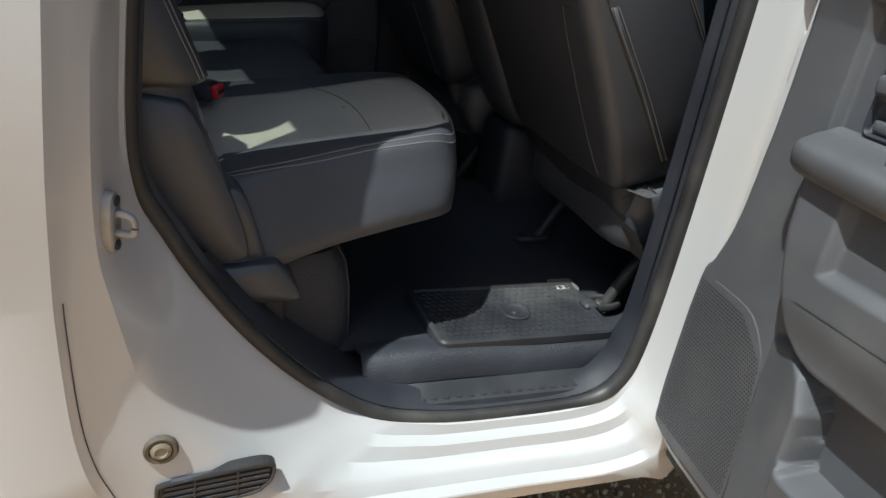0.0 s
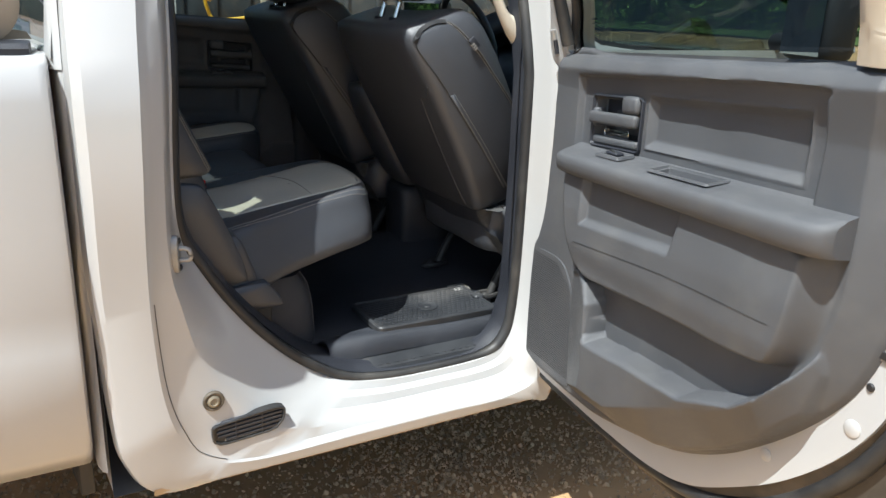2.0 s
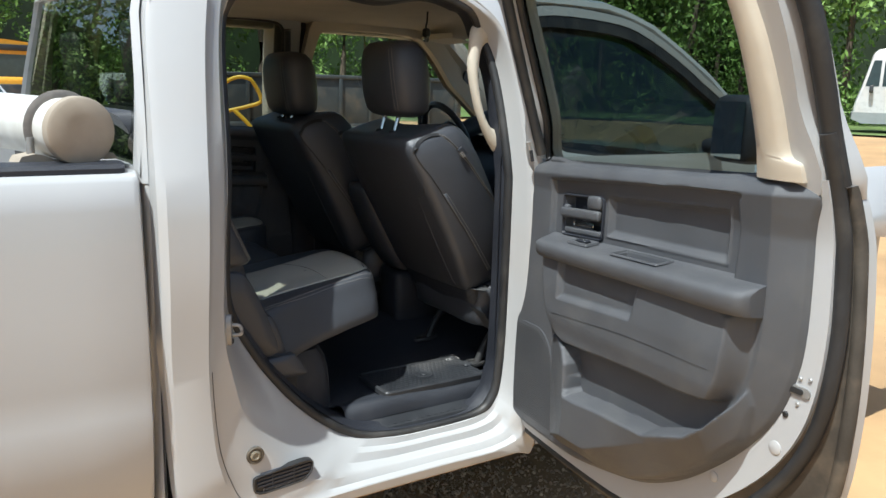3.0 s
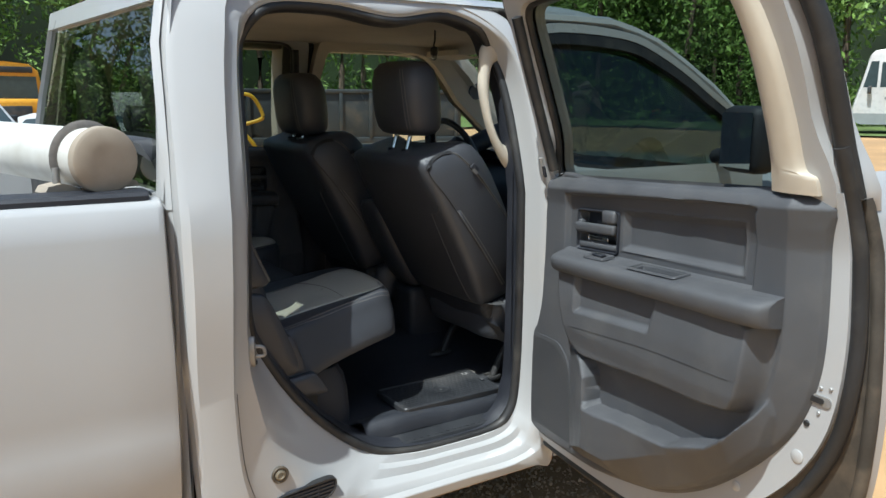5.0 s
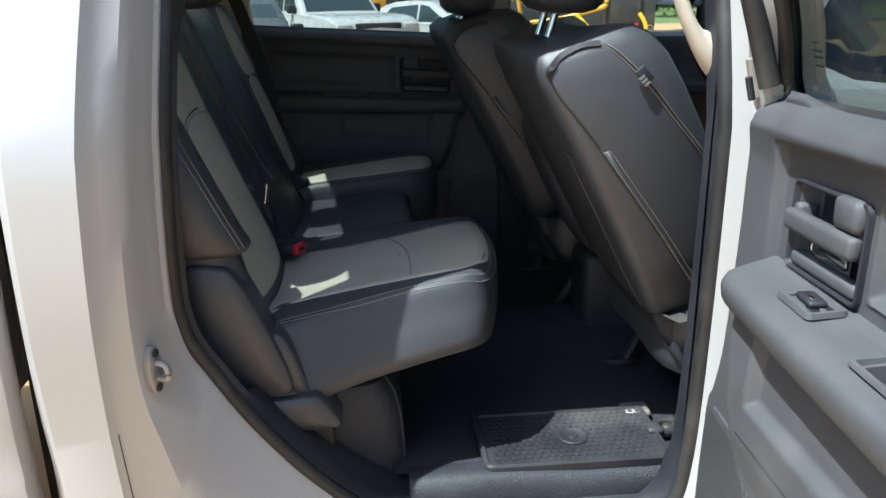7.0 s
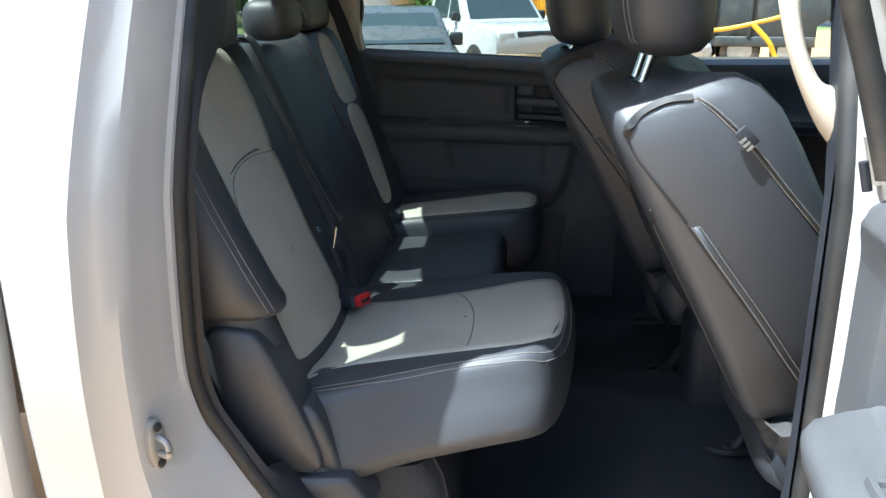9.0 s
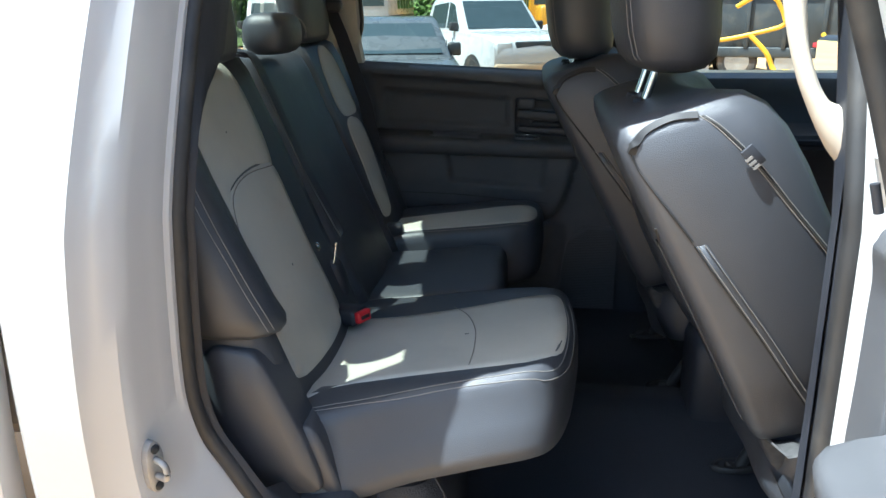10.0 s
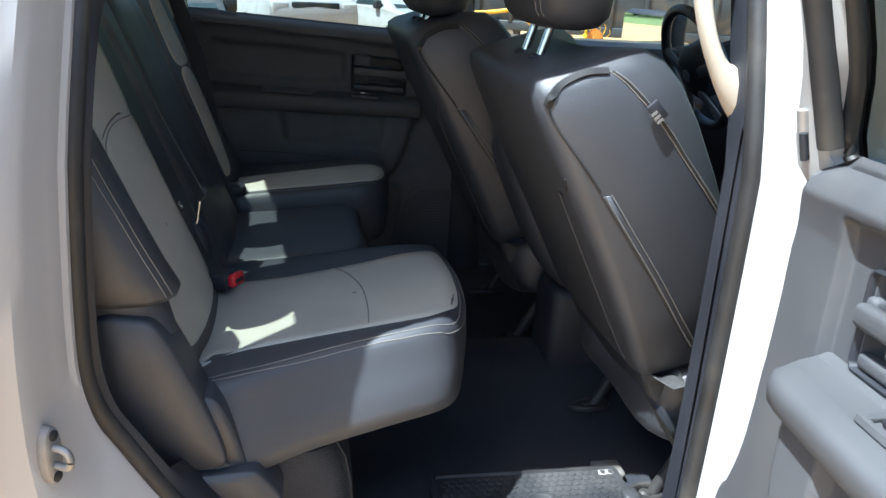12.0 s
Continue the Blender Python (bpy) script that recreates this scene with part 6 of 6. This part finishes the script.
# ---- parked vehicles ----
CAR_WHITE = material("car_white", (0.56, 0.56, 0.55), 0.3, vary=0.03, coat=.5, dirt=DUST, dirt_scale=1.5, dirt_amount=.2)
CAR_GREY = material("car_grey", (0.11, 0.115, 0.115), 0.3, vary=0.05, coat=.6)
BUS_YELLOW = material("bus_yellow", (0.62, 0.30, 0.02), 0.4, vary=0.08)
YELLOW = material("machine_yellow", (0.70, 0.42, 0.02), 0.45, vary=0.12, scale=3, dirt=(.3, .15, .05), dirt_amount=.4)
ORANGE = material("machine_orange", (0.60, 0.22, 0.03), 0.5, vary=0.15)
BLACK_STEEL = material("black_steel", (0.035, 0.040, 0.043), 0.5, vary=0.25, scale=2, dirt=(.16, .12, .08), dirt_amount=.4)
CAR_GLASS = material("car_glass", (0.05, 0.07, 0.075), 0.05, vary=0.1, spec=.8, rough_vary=.02)
LAMP_GLASS = material("lamp_glass", (0.65, 0.66, 0.64), 0.15, vary=0.1)
RED_MARK = material("red_mark", (0.55, 0.03, 0.04), 0.4)


def vehicle(name, label, category, m, body, cabin, width, mat, wheels, glass, nose, bed_open=None, wheel_r=.38):
    """A parked vehicle: side outlines (x, z) of its body and cabin, lofted over its width; its own x points forward."""
    ob = thing(name, label, category)
    h = width / 2

    def hull(line, hw, tuck, top_lean=0.0):
        rr = []
        zs = [z for _, z in line]
        lo, hi = min(zs), max(zs)
        for y, k in ((-1, .94), (-.97, .985), (-.85, 1.0), (0, 1.01), (.85, 1.0), (.97, .985), (1, .94)):
            cx, cz = sum(p[0] for p in line) / len(line), (lo + hi) / 2
            rr.append([Vector((cx + (x - cx) * (k if tuck else 1), y * hw * (1 - top_lean * (z - lo) / (hi - lo)), cz + (z - cz) * k)) for x, z in line])
        return lofted(rr)

    part("body", *hull(smooth2(body, 2), h, True), mat, ob, sharp=50)
    part("cabin", *hull(smooth2(cabin, 2), h * .95, True, .16), mat, ob, sharp=50)
    lo, hi = min(z for _, z in cabin), max(z for _, z in cabin)

    def cy(z, extra):
        return h * .95 * (1 - .16 * (z - lo) / (hi - lo)) + extra

    for quad in glass:
        for s in (-1, 1):
            part("side_window", [(x, s * cy(z, .012), z) for x, z in quad], [tuple(range(len(quad)))], CAR_GLASS, ob, smooth=False)
    for (x0, z0), (x1, z1) in nose["screens"]:
        part("screen", [(x0, -cy(z0, -.10), z0), (x0, cy(z0, -.10), z0), (x1, cy(z1, -.10), z1), (x1, -cy(z1, -.10), z1)], [(0, 1, 2, 3)], CAR_GLASS, ob, "dark windscreen", smooth=False)
    fx = nose["x"]
    if "grille" in nose:
        z0, z1, w = nose["grille"]
        box("grille", (fx - .04, -w, z0), (fx + .03, w, z1), BLACK_STEEL, ob, "black grille", .03)
        box("grille_mark", (fx + .028, -w * .3, (z0 + z1) / 2 - .04), (fx + .042, w * .3, (z0 + z1) / 2 + .04), RED_MARK, ob, "red mark", .005)
    for s in (-1, 1):
        z0, z1, y0, y1 = nose["lamp"]
        box("headlight", (fx - .12, min(s * y0, s * y1), z0), (fx + .02, max(s * y0, s * y1), z1), LAMP_GLASS, ob, "clear headlight", .04)
        box("mirror", (nose["mirror"][0] - .07, s * (h + .02) - .08, nose["mirror"][1] - .08), (nose["mirror"][0] + .06, s * (h + .02) + .10, nose["mirror"][1] + .10), BLACK_STEEL, ob, "", .03)
    if "bumper" in nose:
        z0, z1 = nose["bumper"]
        box("bumper", (fx - .10, -h * .97, z0), (fx + .08, h * .97, z1), nose.get("bumper_mat", mat), ob, "", .05)
    for x in wheels:
        for s in (-1, 1):
            turned("wheel_arch", (x, s * (h - .06), wheel_r), (0, s, 0), ((wheel_r * 1.2, 0), (wheel_r * 1.2, .062), (wheel_r * 1.05, .063)), BLACK_STEEL, ob, sides=20)
            wheel_at(ob, x, s * (h + .01), wheel_r, wheel_r, .22, -s)
    for x in nose.get("seams", ()):
        for sgn in (-1, 1):
            tube("door_seam", [(x, sgn * (h + .004), z) for z in (.50, .70, .95, 1.12)], .008, BLACK_STEEL, ob, "", 5)
            box("door_handle", (x - .02, sgn * (h + .01) - .015, .98), (x + .12, sgn * (h + .01) + .015, 1.03), BLACK_STEEL, ob, "", .006)
    ob.matrix_world = m
    return ob


PICKUP_BODY = [(-2.9, .58), (-2.9, 1.22), (-.9, 1.25), (1.1, 1.26), (2.2, 1.23), (2.60, 1.15), (2.72, .98), (2.72, .58), (2.4, .45), (0, .43), (-2.6, .48)]
PICKUP_CAB = [(-.95, 1.18), (-.85, 1.66), (-.70, 1.88), (-.3, 1.95), (.35, 1.94), (.58, 1.86), (1.18, 1.27), (1.2, 1.16), (0, 1.12)]
PICKUP_GLASS = ([(.28, 1.31), (.93, 1.31), (.54, 1.79), (.28, 1.84)], [(.20, 1.31), (-.68, 1.31), (-.58, 1.77), (.20, 1.84)])
PICKUP_NOSE = {"x": 2.70, "screens": [((1.16, 1.31), (.63, 1.86))], "grille": (.74, 1.10, .52), "lamp": (.78, 1.10, .58, .93), "mirror": (.85, 1.34), "seams": (-.62, .78), "bumper": (.44, .70)}
DUSTY_BUMPER = material("dusty_bumper", (.50, .36, .22), .6)
vehicle("parked_pickup", "white pickup with a black grille, dusty bumper", "pickup truck", pose(-1.22, 17.2, GROUND, 0, 0, -61), PICKUP_BODY, PICKUP_CAB, 1.98, CAR_WHITE, (1.75, -1.75), PICKUP_GLASS, {**PICKUP_NOSE, "bumper_mat": DUSTY_BUMPER})
SEDAN_BODY = [(-2.3, .45), (-2.32, .85), (-2.1, .98), (-1.0, .98), (1.0, .96), (1.9, .84), (2.3, .68), (2.32, .40), (2.0, .25), (-2.0, .25)]
SEDAN_CAB = [(-1.95, .94), (-1.2, 1.36), (-.5, 1.46), (.2, 1.45), (.6, 1.32), (1.25, .93), (0, .88)]
SEDAN_GLASS = ([(.05, 1.0), (.95, 1.0), (.35, 1.34), (.05, 1.38)], [(-.03, 1.0), (-1.3, 1.0), (-.95, 1.30), (-.03, 1.38)])
SEDAN_NOSE = {"x": 2.26, "screens": [((1.20, 1.0), (.55, 1.38)), ((-1.85, 1.0), (-1.15, 1.36))], "lamp": (.55, .72, .5, .85), "mirror": (.8, 1.02), "seams": (-.9, -.02), "bumper": (.30, .5)}
vehicle("parked_dark_car", "dark grey car parked beside the pickup", "car", pose(-2.45, 12.2, GROUND, 0, 0, -78) @ Matrix.Scale(1.1, 4), SEDAN_BODY, SEDAN_CAB, 1.85, CAR_GREY, (1.4, -1.4), SEDAN_GLASS, SEDAN_NOSE, wheel_r=.33)
vehicle("parked_white_car", "white sedan parked in the row", "car", pose(1.7, 18.6, GROUND, 0, 0, -50), SEDAN_BODY, SEDAN_CAB, 1.82, CAR_WHITE, (1.4, -1.4), SEDAN_GLASS, SEDAN_NOSE, wheel_r=.33)
vehicle("parked_work_truck", "white work truck under an orange bus roof line", "pickup truck", pose(-6.5, 19.5, GROUND, 0, 0, -70), PICKUP_BODY, PICKUP_CAB, 1.98, CAR_WHITE, (1.75, -1.75), PICKUP_GLASS, PICKUP_NOSE)


def bus(x, y, turn, mat, label, name="school_bus", roof=CAR_WHITE, n=8, nose=True):
    ob = thing(name, label, "bus", "parked buses")
    rr = []
    for xx, k in ((-5, .95), (-4.95, 1), (3.0, 1), (3.05, .96)):
        rr.append([Vector((xx, yy * k, zz)) for yy, zz in ((-1.2, .5), (-1.22, 1.2), (-1.2, 2.1), (-1.1, 2.75), (-.8, 3.0), (0, 3.08), (.8, 3.0), (1.1, 2.75), (1.2, 2.1), (1.22, 1.2), (1.2, .5))])
    part("body", *lofted(rr), mat, ob, sharp=50)
    part("roof", *lofted([[Vector((xx, yy * 1.01, zz + .015)) for yy, zz in ((-1.1, 2.75), (-.8, 3.0), (0, 3.08), (.8, 3.0), (1.1, 2.75))] for xx in (-4.9, 2.95)], False, False), roof, ob, "pale roof")
    if nose:
        box("hood", (2.9, -1.0, .6), (4.5, 1.0, 1.75), mat, ob, "", .15)
        box("grille", (4.45, -.5, .8), (4.54, .5, 1.5), BLACK_STEEL, ob, "black grille", .02)
    part("windscreen", [(3.07, -1.05, 1.75), (3.07, 1.05, 1.75), (3.06, 1.0, 2.55), (3.06, -1.0, 2.55)], [(0, 1, 2, 3)], CAR_GLASS, ob, smooth=False)
    box("lamp_strip", (3.02, -.9, 2.68), (3.10, .9, 2.90), BLACK_STEEL, ob, "dark lamp strip", .02)
    for i in range(n):
        for s in (-1, 1):
            xx = -4.6 + i * .92
            part("window", [(xx, s * 1.225, 1.65), (xx + .75, s * 1.225, 1.65), (xx + .75, s * 1.195, 2.3), (xx, s * 1.195, 2.3)], [(0, 1, 2, 3)], CAR_GLASS, ob, smooth=False)
    for s in (-1, 1):
        for zz in (.95, 1.35):
            box("rub_rail", (-4.9, s * 1.22 - .02, zz), (2.9, s * 1.22 + .02, zz + .07), BLACK_STEEL, ob, "", .01)
    for xx in (-3.2, 3.4 if nose else 2.0):
        for s in (-1, 1):
            wheel_at(ob, xx, s * 1.15, .48, .48, .28, -s)
    ob.matrix_world = pose(x, y, GROUND, 0, 0, turn)
    return ob


for x, y, a in ((-2.4, 33, -80), (.7, 34, -84)):
    bus(x, y, a, BUS_YELLOW, "yellow school bus with a white roof")


def motorhome(m):
    """A motorhome: its front at x = 0, its own x points forward."""
    ob = thing("motorhome", "white motorhome with a grey skirt and slanted windscreen", "motorhome")
    side = [(-8, .75), (-8, 2.95), (-7.9, 3.05), (-.85, 3.08), (-.58, 3.04), (-.46, 2.92), (-.40, 2.72), (-.18, 1.72), (-.06, 1.25), (.0, .98), (.0, .78)]
    part("body", *lofted([[Vector((x - (.05 if k < 1 and x > -1 else 0), y, .78 + (z - .78) * k)) for x, z in side] for y, k in ((-1.2, .97), (-1.15, 1), (0, 1.01), (1.15, 1), (1.2, .97))]), CAR_WHITE, ob, sharp=40)
    skirt = [(-8, .42), (-8, .80), (.04, .80), (.05, .55), (-.3, .40)]
    part("skirt", *lofted([[Vector((x, y, z)) for x, z in skirt] for y in (-1.21, -1.17, 1.17, 1.21)]), SKIRT, ob, "grey lower skirt", sharp=40)
    part("windscreen", [(-.165, -1.08, 1.74), (-.165, 1.08, 1.74), (-.375, 1.06, 2.70), (-.375, -1.06, 2.70)], [(0, 1, 2, 3)], CAR_GLASS, ob, "slanted windscreen", smooth=False)
    for s in (-1, 1):
        for quad in ([(-.28, 1.74), (-.72, 1.74), (-.72, 2.66), (-.47, 2.66)], [(-.82, 1.74), (-2.5, 1.74), (-2.5, 2.62), (-.82, 2.62)], [(-3.4, 1.8), (-5.0, 1.8), (-5.0, 2.5), (-3.4, 2.5)], [(-5.8, 1.8), (-7.0, 1.8), (-7.0, 2.5), (-5.8, 2.5)]):
            part("side_window", [(x, s * 1.206, z) for x, z in quad], [(0, 1, 2, 3)], CAR_GLASS, ob, smooth=False)
        box("stripe", (-8, s * 1.205 - .008, 1.32), (-1.0, s * 1.205 + .008, 1.40), SKIRT, ob, "grey stripe", .003)
        box("awning_rail", (-7.5, s * 1.21 - .05, 2.74), (-1.1, s * 1.21 + .05, 2.84), CAR_WHITE, ob, "", .02)
        box("headlight", (-.10, min(s * .75, s * 1.12), .62), (.07, max(s * .75, s * 1.12), .78), BLACK_STEEL, ob, "dark headlight", .03)
        box("mirror", (-.55, s * 1.36 - .10, 1.50), (-.42, s * 1.36 + .10, 1.78), BLACK_STEEL, ob, "", .03)
        for x in (-1.75, -6.0):
            turned("wheel_arch", (x, s * 1.16, .50), (0, s, 0), ((.56, 0), (.56, .058), (.48, .06)), BLACK_STEEL, ob, sides=20)
            wheel_at(ob, x, s * 1.19, .42, .42, .26, -s)
    box("roof_unit", (-4.4, -.4, 3.05), (-3.3, .4, 3.32), CAR_WHITE, ob, "", .08)
    ob.matrix_world = m


SKIRT = material("grey_skirt", (0.26, 0.28, 0.28), 0.45, vary=0.05)
motorhome(pose(28.24, 15.11, GROUND + .58, 0, 0, 121))
bus(-6.5, 31, -88, CAR_WHITE, "white van body with dark windows", "white_bus", n=6, nose=False)

# black open-top container with ribs
con = thing("black_container", "black steel roll-off container with ribs", "container")
cm = pose(7.6, 19.0, GROUND, 0, 0, -18)
box("shell", (-4.2, -1.2, .75), (4.2, 1.2, 2.0), BLACK_STEEL, con, "", .03)
box("top_rail", (-4.25, -1.27, 1.95), (4.25, 1.27, 2.06), BLACK_STEEL, con, "", .02)
for i in range(11):
    box("rib", (-4.1 + i * .81, -1.27, .75), (-4.0 + i * .81, -1.19, 1.96), BLACK_STEEL, con, "", .01)
box("sill", (-4.3, -1.25, .55), (4.3, 1.25, .78), BLACK_STEEL, con, "", .02)
box("marker", (-1.0, -1.29, .80), (-.8, -1.26, .90), RED_MARK, con, "red and white marker", .003)
for xx in (-2.6, -1.5, 2.4):
    wheel_at(con, xx, -1.2, .45, .45, .3)
con.matrix_world = cm
vehicle("parked_flatbed", "white truck parked by the container", "truck", pose(3.2, 21.5, GROUND, 0, 0, 10), PICKUP_BODY, PICKUP_CAB, 2.0, CAR_WHITE, (1.75, -1.75), PICKUP_GLASS[:1], {k: v for k, v in PICKUP_NOSE.items() if k not in ("grille", "bumper")})

# yellow tined machine
mach = thing("yellow_farm_machine", "yellow farm rake with bent tube arms", "farm machine")
for pts, r in (([(2.75, 12.9, 1.10), (3.2, 12.8, 1.16), (3.75, 12.6, 1.30), (3.93, 12.5, 1.38), (3.93, 12.5, 1.48), (3.85, 12.5, 1.65), (3.72, 12.5, 1.80), (3.5, 12.6, 1.82), (3.25, 12.8, 1.66)], .05),
               ([(3.45, 12.6, 1.22), (3.70, 12.5, .95), (3.82, 12.5, .72), (3.9, 12.4, .58)], .055), ([(2.9, 12.5, .48), (3.6, 12.4, .50), (4.3, 12.3, .62), (5.0, 12.2, .55)], .06),
               ([(2.75, 12.9, 1.10), (2.6, 13.0, 1.15), (2.5, 13.0, 1.60), (2.7, 12.9, 2.05)], .045), ([(4.55, 12.3, .5), (4.6, 12.3, 1.0), (4.5, 12.4, 1.25)], .05)):
    tube("arm", curve_through(pts, 4), r * .72, YELLOW, mach, "bent yellow tube arm", 10)
for cx, cy, cz, r in ((2.55, 12.9, 1.80, .45), (4.8, 12.4, .80, .34)):
    turned("rake_wheel", (cx, cy, cz), (.3, -1, .2), ((r * .5, 0), (r * .5, .02), (r * .42, .03), (.06, .03), (.06, .06)), ORANGE, mach, "orange rake wheel", 28)
    for k in range(12):
        a = 2 * math.pi * k / 12
        p = Vector((cx + r * .5 * math.cos(a), cy, cz + r * .5 * math.sin(a)))
        q = Vector((cx + r * .85 * math.cos(a + .6), cy - .05, cz + r * .85 * math.sin(a + .6)))
        tube("tine", curve_through([p, p.lerp(q, .6) + Vector((.04 * math.cos(a), 0, .04 * math.sin(a))), q], 3), .008, YELLOW, mach, "", 5)
wheel_at(mach, 3.0, 12.6, .22, .26, .18)
turned("gear_box", (4.0, 12.4, .52), (0, -1, 0), ((.18, 0), (.18, .2), (.1, .26)), YELLOW, mach, sides=12)
